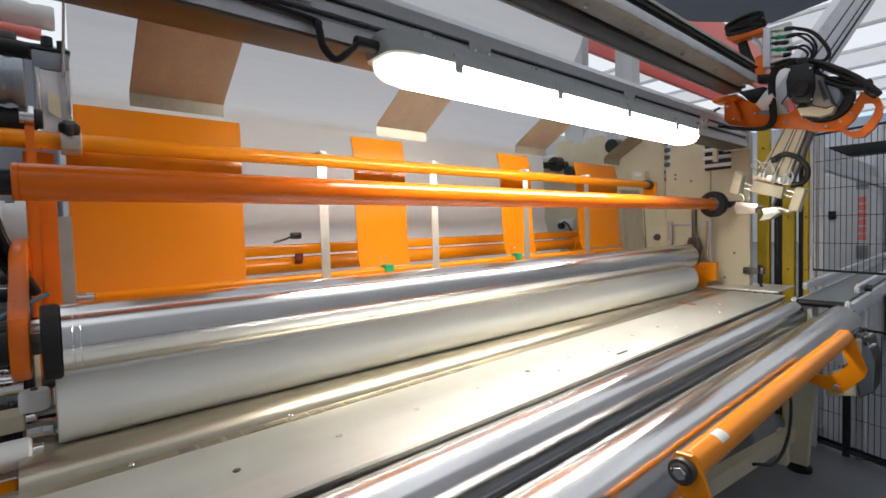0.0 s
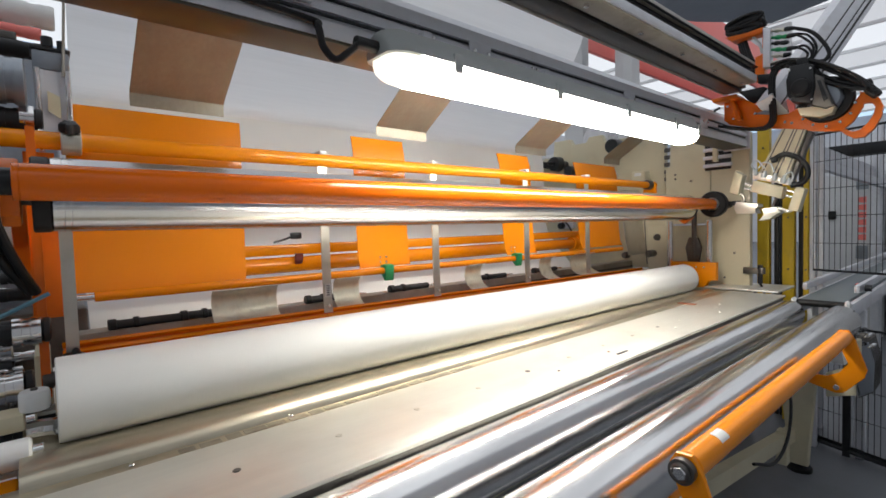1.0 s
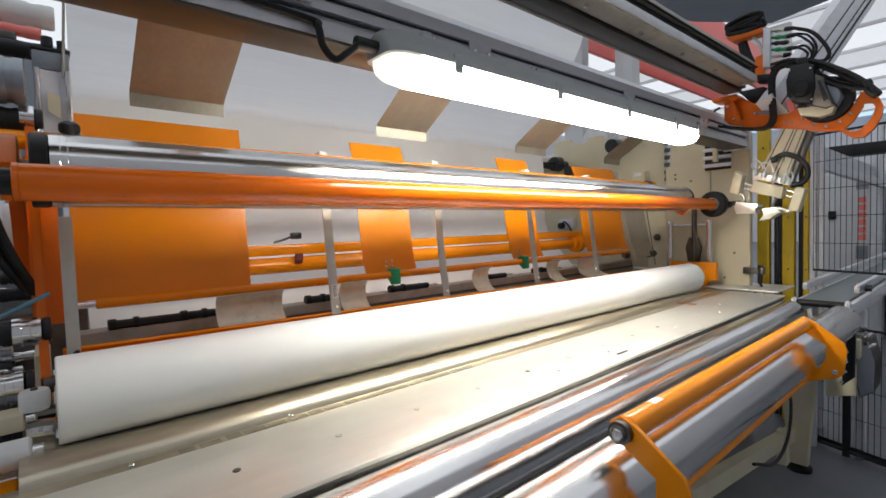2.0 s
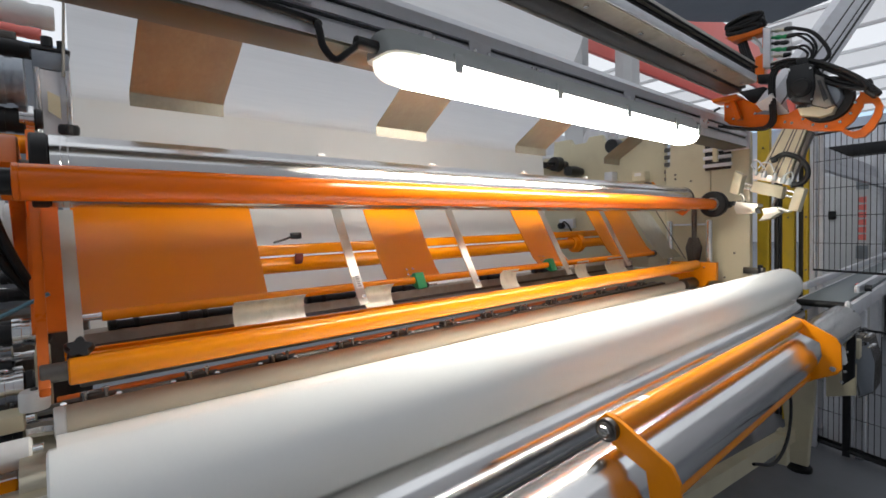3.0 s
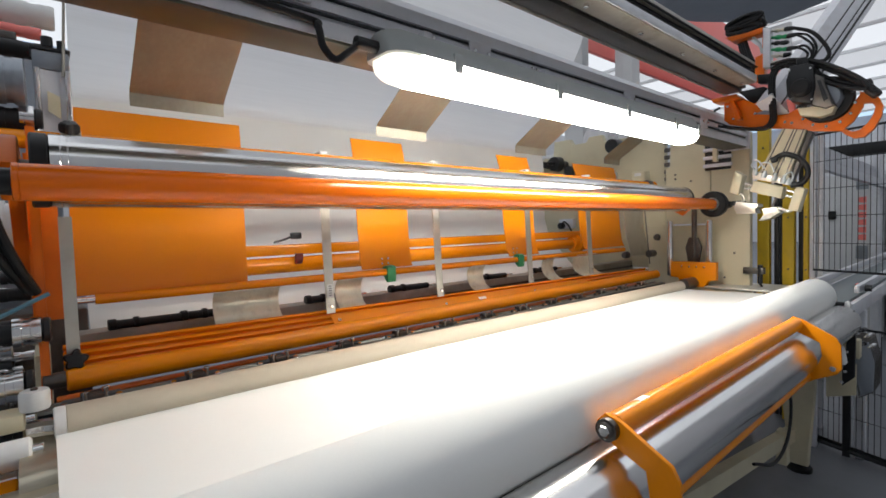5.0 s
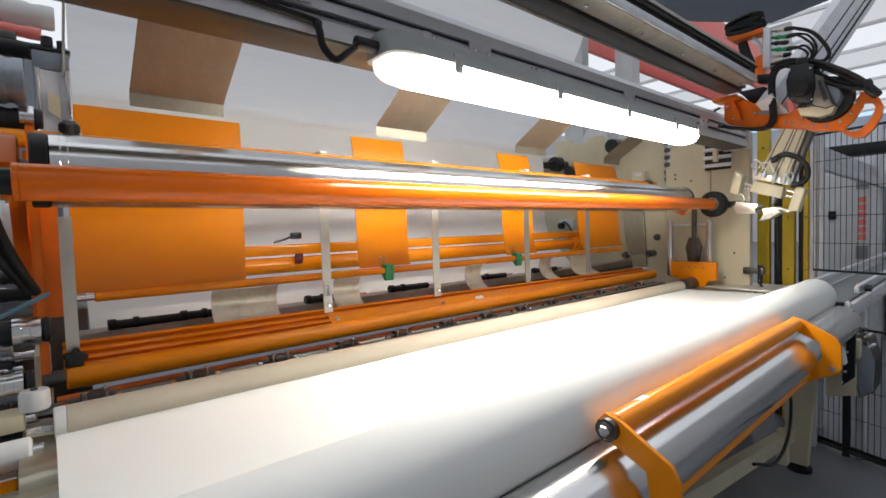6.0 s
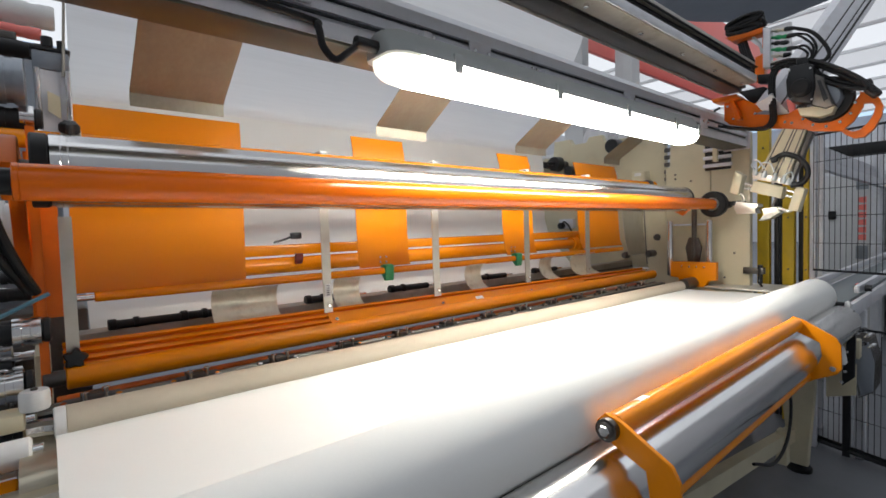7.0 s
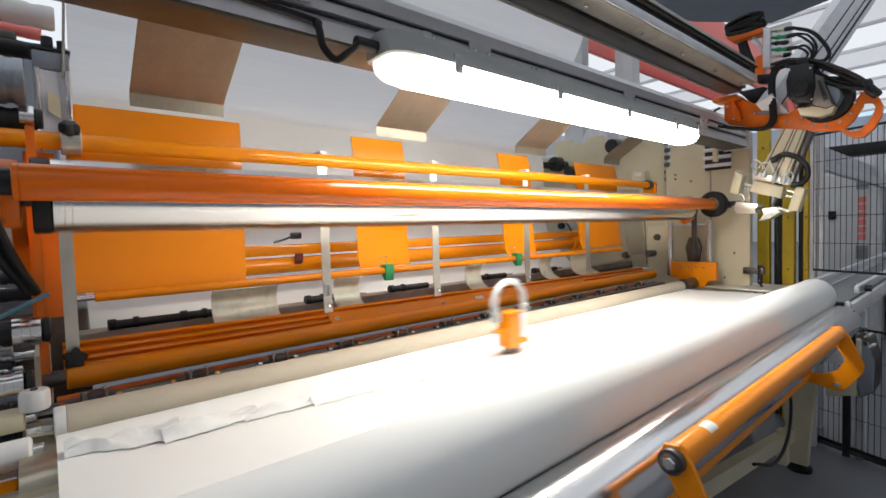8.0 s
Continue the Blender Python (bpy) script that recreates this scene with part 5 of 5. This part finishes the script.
    for k in (0.12, 0.50, 0.62, 0.90):
        a, b, d = a0.lerp(a1, k), b0.lerp(b1, k), Vector((0.0022, 0.0006))
        plate("arm_slot", [tuple(a - d), tuple(a + d), tuple(b + d), tuple(b - d)], -0.0325, -0.0305, DARK_STEEL, "", 0)
    plate("arm_edge", [(0.533, 0.373), (0.515, 0.365), (0.587, 0.159), (0.606, 0.160)], -0.01, 0.03, DARK_STEEL, "dark side of the arm")
    plate("gripper_body", [(0.717, 0.218), (0.587, 0.164), (0.579, 0.138), (0.730, 0.183)], -0.055, 0.02, SATIN)
    for p, q in (((0.712, 0.228), (0.721, 0.198)), ((0.677, 0.214), (0.685, 0.184)), ((0.637, 0.199), (0.646, 0.167)), ((0.604, 0.185), (0.612, 0.153)), ((0.587, 0.174), (0.591, 0.144))):
        bm = B()
        lathe(bm, Q(p, -0.06), Q(q, -0.06), [(0, 0.007), (0.4, 0.007), (0.4, 0.011), (1, 0.011)], 12)
        part("pneumatic_fitting", bm, HOSE, r)
    for way in (((0.703, 0.227), (0.685, 0.251), (0.655, 0.242), (0.642, 0.205)), ((0.717, 0.223), (0.730, 0.246), (0.708, 0.264), (0.677, 0.224)), ((0.604, 0.185), (0.579, 0.198), (0.575, 0.167), (0.591, 0.149))):
        line("clear_tube", way, 0.0035, HOSE, -0.065, "thin clear air tube")
    plate("cross_plate", [(0.730, 0.177), (0.614, 0.138), (0.624, 0.086), (0.744, 0.126)], -0.04, 0.02, CREAM)
    plate("finger_plate", [(0.806, 0.228), (0.772, 0.206), (0.794, 0.114), (0.830, 0.130)], -0.04, 0.02, CREAM)
    plate("finger_plate", [(0.570, 0.137), (0.536, 0.122), (0.562, 0.024), (0.597, 0.036)], -0.04, 0.02, CREAM)
    for a, b in (((0.791, 0.173), (0.730, 0.148)), ((0.791, 0.148), (0.730, 0.130)), ((0.625, 0.127), (0.558, 0.104)), ((0.624, 0.104), (0.570, 0.082))):
        bm = B()
        rod(bm, Q(a), Q(b), 0.0055, 12)
        part("guide_pin", bm, CHROME, r)
    line("claw_bar", [(0.820, 0.126), (0.791, 0.119), (0.777, 0.096), (0.787, 0.075)], 0.007, SATIN, -0.01)
    plate("claw", [(0.801, 0.084), (0.712, 0.068), (0.708, 0.055), (0.726, 0.045), (0.717, 0.024), (0.799, 0.025), (0.811, 0.055)], -0.04, 0.03, SATIN, "bent steel claw")
    line("claw_bar", [(0.587, 0.036), (0.607, 0.029), (0.637, 0.043), (0.659, 0.037)], 0.007, SATIN, -0.01)
    plate("claw", [(0.699, 0.044), (0.642, 0.051), (0.624, 0.025), (0.668, -0.004), (0.712, -0.011), (0.685, 0.017)], -0.04, 0.03, SATIN, "bent steel claw")
    line("claw_rod", [(0.668, 0.042), (0.655, 0.078), (0.646, 0.098)], 0.006, DARK_STEEL, 0.0)
    line("drag_hose", [(0.650, 0.259), (0.629, 0.274), (0.600, 0.278), (0.559, 0.257), (0.530, 0.219), (0.526, 0.177), (0.546, 0.147), (0.583, 0.141)], 0.011, BLACK, -0.05, "black hose loop")
    for p in ((0.646, 0.261), (0.574, 0.143)):
        bm = B()
        lathe(bm, Q((p[0] + 0.012, p[1] - 0.004), -0.05), Q((p[0] - 0.012, p[1] + 0.004), -0.05), [(0, 0.010), (0.1, 0.0135), (0.9, 0.0135), (1, 0.010)], 14)
        part("hose_end", bm, BLACK_PLASTIC, r)


def blade_rail():
    b = thing("clamp_rail", (1.3, 1.25, -0.37), "grey rail, shadow in its colour, with a row of small steel toggle clamps", "rail")
    bm = B()
    prism(bm, [(1.20, -0.350), (1.212, -0.340), (1.222, -0.340), (1.226, -0.346), (1.25, -0.346), (1.254, -0.341), (1.264, -0.341), (1.264, -0.38), (1.20, -0.38)], -0.03, 2.64)
    part("profile", bm, CLAMP_RAIL, b)
    bm = B()
    box(bm, -0.03, 2.64, 1.197, 1.2, -0.38, -0.342, 0.001)
    part("rubber_lip", bm, BLACK, b)
    for k in range(13):
        x = 0.06 + 0.198 * k
        bm = B()
        box(bm, x - 0.022, x + 0.016, 1.228, 1.25, -0.347, -0.324, 0.003)
        box(bm, x - 0.010, x + 0.024, 1.222, 1.24, -0.346, -0.328, 0.003)
        rod(bm, (x - 0.052, 1.238, -0.338), (x + 0.048, 1.238, -0.336), 0.006, 10)
        t = part("toggle_clamp", bm, DARK_STEEL, b)
        for dx, z in ((-0.014, -0.319), (0.022, -0.316)):
            bm = B()
            rod(bm, (x + dx, 1.226, -0.338), (x + dx, 1.226, z), 0.0048, 10)
            rod(bm, (x + dx, 1.226, z - 0.004), (x + dx, 1.226, z), 0.0072, 10)
            part("pin", bm, CHROME, t, "bright steel pin")
        for dx in (-0.050, 0.044):
            bm = B()
            rod(bm, (x + dx, 1.226, -0.347), (x + dx, 1.222, -0.334), 0.0062, 10)
            part("screw", bm, CHROME, t, "bright screw head")
    bm = B()
    box(bm, 0.0, 2.68, 1.36, 1.40, -0.40, -0.362, 0.004)
    part("support_beam", bm, CAST, b, "orange support beam")


def left_side():
    c = thing("lift_cylinder", (0.03, 1.42, 0.1), "aluminium lifting cylinder block on the near side", "cylinder")
    bm = B()
    prism(bm, [(1.40, 0.235), (1.46, 0.235), (1.46, 0.385), (1.40, 0.385)], -0.002, 0.062, 0.004)
    box(bm, 0.004, 0.016, 1.396, 1.40, 0.235, 0.385)
    box(bm, 0.044, 0.056, 1.396, 1.40, 0.235, 0.385)
    part("barrel", bm, ALU, c)
    bm = B()
    box(bm, -0.003, 0.063, 1.395, 1.462, 0.386, 0.428, 0.004)
    part("head", bm, BLUE_GREY, c)
    bm = B()
    box(bm, -0.006, 0.066, 1.392, 1.465, 0.428, 0.436, 0.002)
    rod(bm, (0.025, 1.40, 0.436), (0.025, 1.40, 0.46), 0.011, 14)
    rod(bm, (0.05, 1.40, 0.436), (0.05, 1.40, 0.455), 0.008, 14)
    part("cap", bm, BLACK_PLASTIC, c)
    bm = B()
    slab(bm, [(0.02, 1.385, 0.335), (0.042, 1.385, 0.325), (0.042, 1.385, 0.275), (0.02, 1.385, 0.29)], 0.004, (0, 1, 0))
    part("tag", bm, CREAM, c, "cream tag plate")
    for x in (0.004, 0.058):
        bm = B()
        rod(bm, (x, 1.392, 0.20), (x, 1.392, 0.386), 0.006, 16)
        part("tie_rod", bm, CHROME, c, "bright tie rod")
    bm = B()
    rod(bm, (0.050, 1.39, 0.373), (0.066, 1.39, 0.668), 0.003, 8)
    part("feeler_wire", bm, RAIL_STEEL, c, "thin brown upright wire")
    s = thing("side_column", (-0.02, 1.45, -H), "cream side column with a yellow strip on the near side", "column")
    bm = B()
    box(bm, -0.035, -0.005, 1.45, 1.60, -H, -0.27, 0.004)
    part("plate", bm, CREAM, s)
    bm = B()
    box(bm, -0.03, -0.012, 1.44, 1.449, -0.24, -0.12, 0.002)
    part("strip", bm, YELLOW, s, "yellow warning strip")
    specs = [("drive_drum", -0.35, -0.015, 1.38, 0.345, 0.05, BLUE_GREY, "grey horizontal drive drum"), ("black_shaft", -0.35, -0.02, 1.40, 0.265, 0.028, BLACK_PLASTIC, "black horizontal drive shaft end"),
             ("black_shaft", -0.4, -0.03, 1.36, -0.115, 0.015, BLACK_PLASTIC, "black horizontal shaft on the near side"), ("black_shaft", -0.4, -0.055, 1.28, -0.185, 0.026, BLACK_PLASTIC, "black horizontal shaft on the near side"),
             ("clear_pipe", -0.5, 0.05, 1.7, 0.61, 0.032, WHITE_PLASTIC, "cream coloured pipe at the top of the frame"), ("black_pipe", -0.5, 0.035, 1.6, 0.482, 0.022, BLACK, "black rubber pipe at the top of the frame"),
             ("red_hose", -0.5, 0.02, 1.66, 0.548, 0.016, RED, "red hose beside the pipes"), ("white_tube", -0.6, -0.03, 1.9, 0.02, 0.10, WHITE_PLASTIC, "large pale roll behind the near side arm")]
    for n, x0, x1, y, z, r, m, l in specs:
        o = thing(n, ((x0 + x1) / 2, y, z - r), l, n.split("_")[1])
        bm = B()
        lathe(bm, (x0, y, z), (x1, y, z), [(0, r), (0.9, r), (0.9, r * 0.93), (0.94, r * 0.93), (0.94, r), (0.99, r), (1, r * 0.9)], 28)
        part("body", bm, m, o)
    for y, z, r, x0, x1 in ((1.27, -0.185, 0.03, -0.06, -0.015), (1.22, -0.28, 0.032, -0.085, -0.045), (1.40, 0.27, 0.03, -0.03, -0.005)):
        o = thing("pneumatic_clutch", (x0, y, z - r), "bright turned steel collar on a shaft", "collar", "steel collars")
        bm = B()
        lathe(bm, (x0, y, z), (x1, y, z), [(0, r * 0.7), (0, r), (0.3, r), (0.32, r * 0.93), (0.6, r * 0.93), (0.62, r), (0.97, r), (1, r * 0.9)], 32)
        part("ring", bm, CHROME, o)
        bm = B()
        rod(bm, (x0 - 0.15, y, z), (x0, y, z), r * 0.7)
        rod(bm, (x1, y, z), (x1 + 0.015, y, z), r * 0.85)
        part("shaft", bm, BLACK_PLASTIC, o)
    p = thing("pipe_rack", (0.03, 1.66, -H), "grey upright rack holding the pipes on the near side", "rack")
    bm = B()
    box(bm, -0.20, -0.18, 1.64, 1.69, -0.2, 0.66, 0.003)
    part("upright", bm, DARK_STEEL, p)
    bm = B()
    box(bm, -0.21, -0.03, 1.60, 1.72, 0.505, 0.525, 0.003)
    part("shelf", bm, DARK_STEEL, p)
    k1 = thing("nylon_wheel", (-0.03, 1.12, -0.30), "white nylon guide wheel on a pale bar", "wheel", "nylon wheels")
    bm = B()
    lathe(bm, (-0.03, 1.12, -0.305), (-0.03, 1.12, -0.27), [(0, 0.021), (0.1, 0.0225), (0.85, 0.0225), (1, 0.02)], 32)
    part("rim", bm, WHITE_PLASTIC, k1)
    bm = B()
    lathe(bm, (-0.03, 1.12, -0.272), (-0.03, 1.12, -0.266), [(0, 0.006), (1, 0.005)], 6)
    part("screw", bm, DARK_STEEL, k1)
    k2 = thing("nylon_wheel", (-0.055, 1.04, -0.37), "white nylon roller at the table edge", "wheel", "nylon wheels")
    bm = B()
    lathe(bm, (-0.083, 1.04, -0.352), (-0.035, 1.04, -0.352), [(0, 0.02), (0.08, 0.024), (0.92, 0.024), (1, 0.02)], 32)
    part("rim", bm, WHITE_PLASTIC, k2)
    bm = B()
    rod(bm, (-0.12, 1.04, -0.352), (-0.02, 1.04, -0.352), 0.01)
    part("axle", bm, CHROME, k2)
    b = thing("support_bar", (-0.1, 1.12, -0.35), "pale square support bar at the core end", "bar")
    bm = B()
    box(bm, -0.3, -0.045, 1.10, 1.16, -0.335, -0.305, 0.004)
    part("bar", bm, CREAM, b)
    bm = B()
    hose(bm, [(-0.045, 1.13, -0.345), (-0.02, 1.13, -0.345), (0.0, 1.12, -0.345)], 0.016)
    part("spindle", bm, CHROME, b)
    h = thing("hose_bundle", (-0.05, 1.3, -0.2), "black hydraulic hoses beside the near arm", "hoses")
    for k, (dx, dy) in enumerate(((0, 0), (-0.014, 0.01), (-0.03, 0.0))):
        bm = B()
        hose(bm, [(-0.085 + dx, 1.22 + dy, 0.12), (-0.07 + dx, 1.24 + dy, 0.03), (-0.045 + dx * 0.6, 1.26 + dy, -0.05), (-0.02 + dx * 0.3, 1.30 + dy, -0.11)], 0.009)
        part("hose", bm, BLACK, h)
    bm = B()
    hose(bm, [(-0.14, 1.2, -0.17), (-0.07, 1.2, -0.14), (-0.02, 1.2, -0.115), (0.0, 1.2, -0.105)], 0.004)
    part("air_line", bm, BLUE_HOSE, label="thin blue air line on the near side", category="air line")
    a = thing("base_arm", (-0.1, 1.0, -0.46), "orange lower arm at the table end", "arm")
    bm = B()
    prism(bm, [(0.93, -0.46), (1.06, -0.46), (1.06, -0.39), (1.0, -0.40), (0.93, -0.42)], -0.16, -0.055, 0.004)
    part("plate", bm, ORANGE, a)
    bm = B()
    rod(bm, (-0.2, 1.06, -0.40), (-0.055, 1.06, -0.40), 0.018)
    part("shaft", bm, CHROME, a)
    # dark panel added as a backing so the near side stays dark
    d = thing("dark_backing", (-0.3, 1.75, -H), "dark backing panel with random shaft ends on the near side", "machine")
    bm = B()
    box(bm, -0.9, 0.085, 1.72, 1.9, -H, -0.2, 0.01)
    part("panel", bm, DARK_STEEL, d)
    rng = random.Random(11)
    for k in range(26):
        z = -0.62 + 0.60 * rng.random()
        x1 = rng.uniform(-0.10, -0.03)
        y = rng.uniform(1.45, 1.68)
        q = rng.uniform(0.012, 0.032)
        bm = B()
        lathe(bm, (x1 - rng.uniform(0.03, 0.08), y, z), (x1, y, z), [(0, q * 0.8), (0.1, q), (0.45, q), (0.45, q * 0.85), (0.6, q * 0.85), (0.6, q), (0.95, q), (1, q * 0.85)], 22)
        part("shaft_end", bm, rng.choice((CHROME, DARK_STEEL, BLACK_PLASTIC, ALU, CHROME)), d)
    # block raised and darkened as a backing for the bright gap beside the drum
    m = thing("far_backing", (-0.6, 3.0, -H), "blue-grey backing block filling a bright gap past the near side", "machine")
    bm = B()
    box(bm, -2.0, 0.06, 2.4, 3.0, -H, 0.72, 0.02)
    part("housing", bm, BLUE_GREY, m)
    bm = B()
    for k in range(6):
        box(bm, -1.9 + k * 0.3, -1.75 + k * 0.3, 2.37, 2.4, -0.4, 0.1, 0.01)
    part("vents", bm, DARK_STEEL, m)


def cutter():
    """Travelling knife head; origin where its foot touches the tissue."""
    c = thing("knife_carriage", (0, 0, -H), "small orange travelling knife head with a looped pale hose", "cutter")

    def b(*a):
        bm = B()
        x0, x1, y0, y1, z0, z1, e = a
        return box(bm, x0, x1, y0, y1, z0 - H, z1 - H, e)
    part("body", b(-0.03, 0.022, -0.02, 0.03, 0.012, 0.105, 0.006), ORANGE, c)
    part("cap", b(-0.034, 0.026, -0.022, 0.034, 0.105, 0.115, 0.003), ORANGE, c)
    part("side_arm", b(-0.065, -0.028, -0.005, 0.01, 0.058, 0.070, 0.002), ORANGE, c)
    part("blade_foot", b(-0.025, 0.02, -0.006, 0.012, 0.0, 0.02, 0.002), DARK_STEEL, c, "dark blade foot")
    part("motor", b(0.024, 0.055, -0.01, 0.028, 0.035, 0.10, 0.008), ALU, c, "grey motor block")
    part("bracket", b(0.02, 0.058, -0.016, 0.02, 0.02, 0.034, 0.003), ORANGE, c)
    part("connector", b(0.056, 0.066, -0.004, 0.02, 0.04, 0.085, 0.003), YELLOW, c, "pale yellow connector")
    bm = B()
    pts = [(-0.05, 0.01, 0.09)] + [(0.004 - 0.060 * math.cos(a), 0.01, 0.142 + 0.054 * math.sin(a)) for a in [k * math.pi / 7 for k in range(8)]] + [(0.064, 0.01, 0.10), (0.058, 0.01, 0.085)]
    hose(bm, [(x, y, z - H) for x, y, z in pts], 0.0095)
    part("hose_loop", bm, HOSE, c, "translucent pale hose loop")
    for x, z in ((-0.052, 0.10), (0.062, 0.115)):
        bm = B()
        rod(bm, (x, 0.01, z - 0.012 - H), (x, 0.01, z + 0.012 - H), 0.013, 14)
        part("ferrule", bm, GREY_PLASTIC, c)
    return c


def torn_edges():
    """Crumpled tissue pieces along the cut; each waits out of view under the table until the knife has passed."""
    out = []
    rng = random.Random(7)
    for k in range(7):
        x0 = 0.02 + k * 0.13
        o = thing("torn_strip", (0.0, 0.0, -H), "crumpled torn edge of white tissue", "paper scrap", "torn tissue edge")
        bm = B()
        nx, ny = 16, 8
        amp = (0.026, 0.024, 0.018, 0.012, 0.008, 0.005, 0.003)[k]
        rows = []
        for j in range(ny + 1):
            row = []
            for i in range(nx + 1):
                u, v = i / nx, j / ny
                x = -0.015 + 0.16 * u
                y = -0.075 * v * (1 - 0.08 * k) * (0.78 + 0.5 * noise.noise(((x0 + x) * 9, 0.4, 2.0)) + 0.16 * noise.noise(((x0 + x) * 45, 1.4, 6.0)))
                z = amp * math.sin(math.pi * v) * (0.5 + 0.9 * noise.noise(((x0 + x) * 14, v * 3, 5.1)) + 0.5 * noise.noise(((x0 + x) * 33, v * 6, 9.1)))
                row.append(bm.verts.new((x, y, max(z, 0.0006) - H)))
            rows.append(row)
        for a, b in zip(rows, rows[1:]):
            for i in range(nx):
                bm.faces.new((a[i], a[i + 1], b[i + 1], b[i]))
        part("tissue", bm, PAPER, o, smooth=80)
        out.append((x0, o))
    return out


hall()
roof_steel()
side_frame()
frame_fittings()
bearing_bracket()
overhead_beam()
batten_lamp()
gantry()
rear_web()
deflectors()
GUARD = guard_frame()
fixed_cross_bars()
PRESS = pressure_roller()
mandrel()
table()
end_roller("support_roller", 0.61, -0.44, 0.061, -0.15, 2.585, "polished steel support roller beside the table edge")
end_roller("support_roller", 0.42, -0.447, 0.066, -0.15, 2.56, "polished steel support roller under the press bar")
ROLL = paper_roll()
CORE = core_tube()
SHEET = web_sheet()
BAR = press_bar()
roller_stand()
conveyor()
posts()
mesh_fence()
background()
robot()
blade_rail()
left_side()
KNIFE = cutter()
STRIPS = torn_edges()


# ---- what moves ----
def motions():
    # guard frame: swings its lower edge forward, holds, and goes back
    tilt = [(0.0, 0), (1.7, 0), (2.2, 14), (2.7, 27.5), (2.8, 28), (4.0, 28), (4.1, 27.5), (4.2, 25), (4.3, 18), (4.4, 12.5), (4.5, 9), (4.6, 7), (4.7, 5.2), (5.2, 1.2), (5.7, 0), (8.0, 0)]
    walk(GUARD, [(t, pose(0, PIVOT[0], PIVOT[1] + H - 0.012 * a / 28, -a)) for t, a in tilt])
    # pressure roller: lifts off the roll, stays up, and starts down again at the end
    r0 = math.atan2(NIP[1] - ARM[1], ARM[0] - NIP[0])
    heights = [(0.0, -0.1755), (0.3, -0.1755), (0.4, -0.145), (0.5, -0.077), (0.6, -0.045), (0.7, 0.011), (0.8, 0.048), (0.9, 0.076), (1.0, 0.078), (1.1, 0.100), (1.2, 0.117), (1.3, 0.122), (7.8, 0.122), (7.9, 0.106), (8.0, 0.076)]
    R = math.hypot(ARM[0] - NIP[0], NIP[1] - ARM[1])
    walk(PRESS, [(t, pose(0, ARM[0], ARM[1] + H, math.degrees(r0 - math.asin((z - ARM[1]) / R)))) for t, z in heights])
    # paper roll: rolls off the cradle, over the table, into the nip of the front rollers
    way = [(0.0, 1.10, -0.2915), (1.7, 1.10, -0.2915), (2.0, 1.07, -0.284), (2.2, 0.99, -0.285), (2.4, 0.92, -0.295), (2.6, 0.85, -0.300), (2.8, 0.785, -0.300), (2.9, 0.735, -0.300), (3.0, 0.645, -0.304),
           (3.1, 0.605, -0.318), (3.2, 0.535, -0.343), (3.3, 0.525, -0.345), (8.0, 0.525, -0.345)]
    walk(ROLL, [(t, pose(0 if y > 0.95 else -0.012, y, z + H, math.degrees((y - 1.09) / ROLL_R), 0.5 if y > 0.7 else 0.25)) for t, y, z in way])
    walk(SHEET, [(t, pose(-0.004, y - 0.01, TABLE + 0.0300 + H, 0, 0.45)) for t, y, z in way])
    # core: rises from below into the cradle
    walk(CORE, [(0.0, pose(0.012, 1.28, -0.47 + H, 0, 0.45)), (2.0, pose(0.012, 1.28, -0.47 + H, 0, 0.45)), (2.5, pose(0.012, 1.2, -0.38 + H, 0, 0.45)), (2.8, pose(0.012, 1.10, -0.333 + H, 0, 0.45)), (8.0, pose(0.012, 1.10, -0.333 + H, 0, 0.45))])
    # press bar
    turn = [(0.0, 43), (1.6, 43), (1.7, 27.5), (2.0, 8), (2.3, 0), (7.0, 0), (7.1, 0), (7.2, 1.5), (7.3, 5), (7.4, 10), (7.6, 20.5), (7.8, 29), (8.0, 37)]
    walk(BAR, [(t, pose(0, ROD[0], ROD[1] + H, a)) for t, a in turn])
    # knife
    knife = [(0.0, -0.9), (7.2, -0.9), (7.3, -0.30), (7.4, -0.02), (7.5, 0.196), (7.6, 0.33), (7.7, 0.52), (7.8, 0.655), (7.9, 0.78), (8.0, 0.985)]
    walk(KNIFE, [(t, pose(x, 0.956 + -0.081 * max(0, x), TABLE + 0.012 + 0.0165 * max(0, x) + H)) for t, x in knife])
    # torn strips come up behind the knife
    for k, (x0, o) in enumerate(STRIPS):
        t = 7.40 + 0.075 * k
        y = 0.992 + -0.161 * x0
        walk(o, [(0.0, pose(x0, y, -0.52 + H)), (t, pose(x0, y, -0.52 + H)), (t + 0.1, pose(x0, y, TABLE + 0.0335 - 0.0078 * x0 + H)), (8.0 if t + 0.1 < 8 else t + 0.2, pose(x0, y, TABLE + 0.0335 - 0.0078 * x0 + H))])


motions()
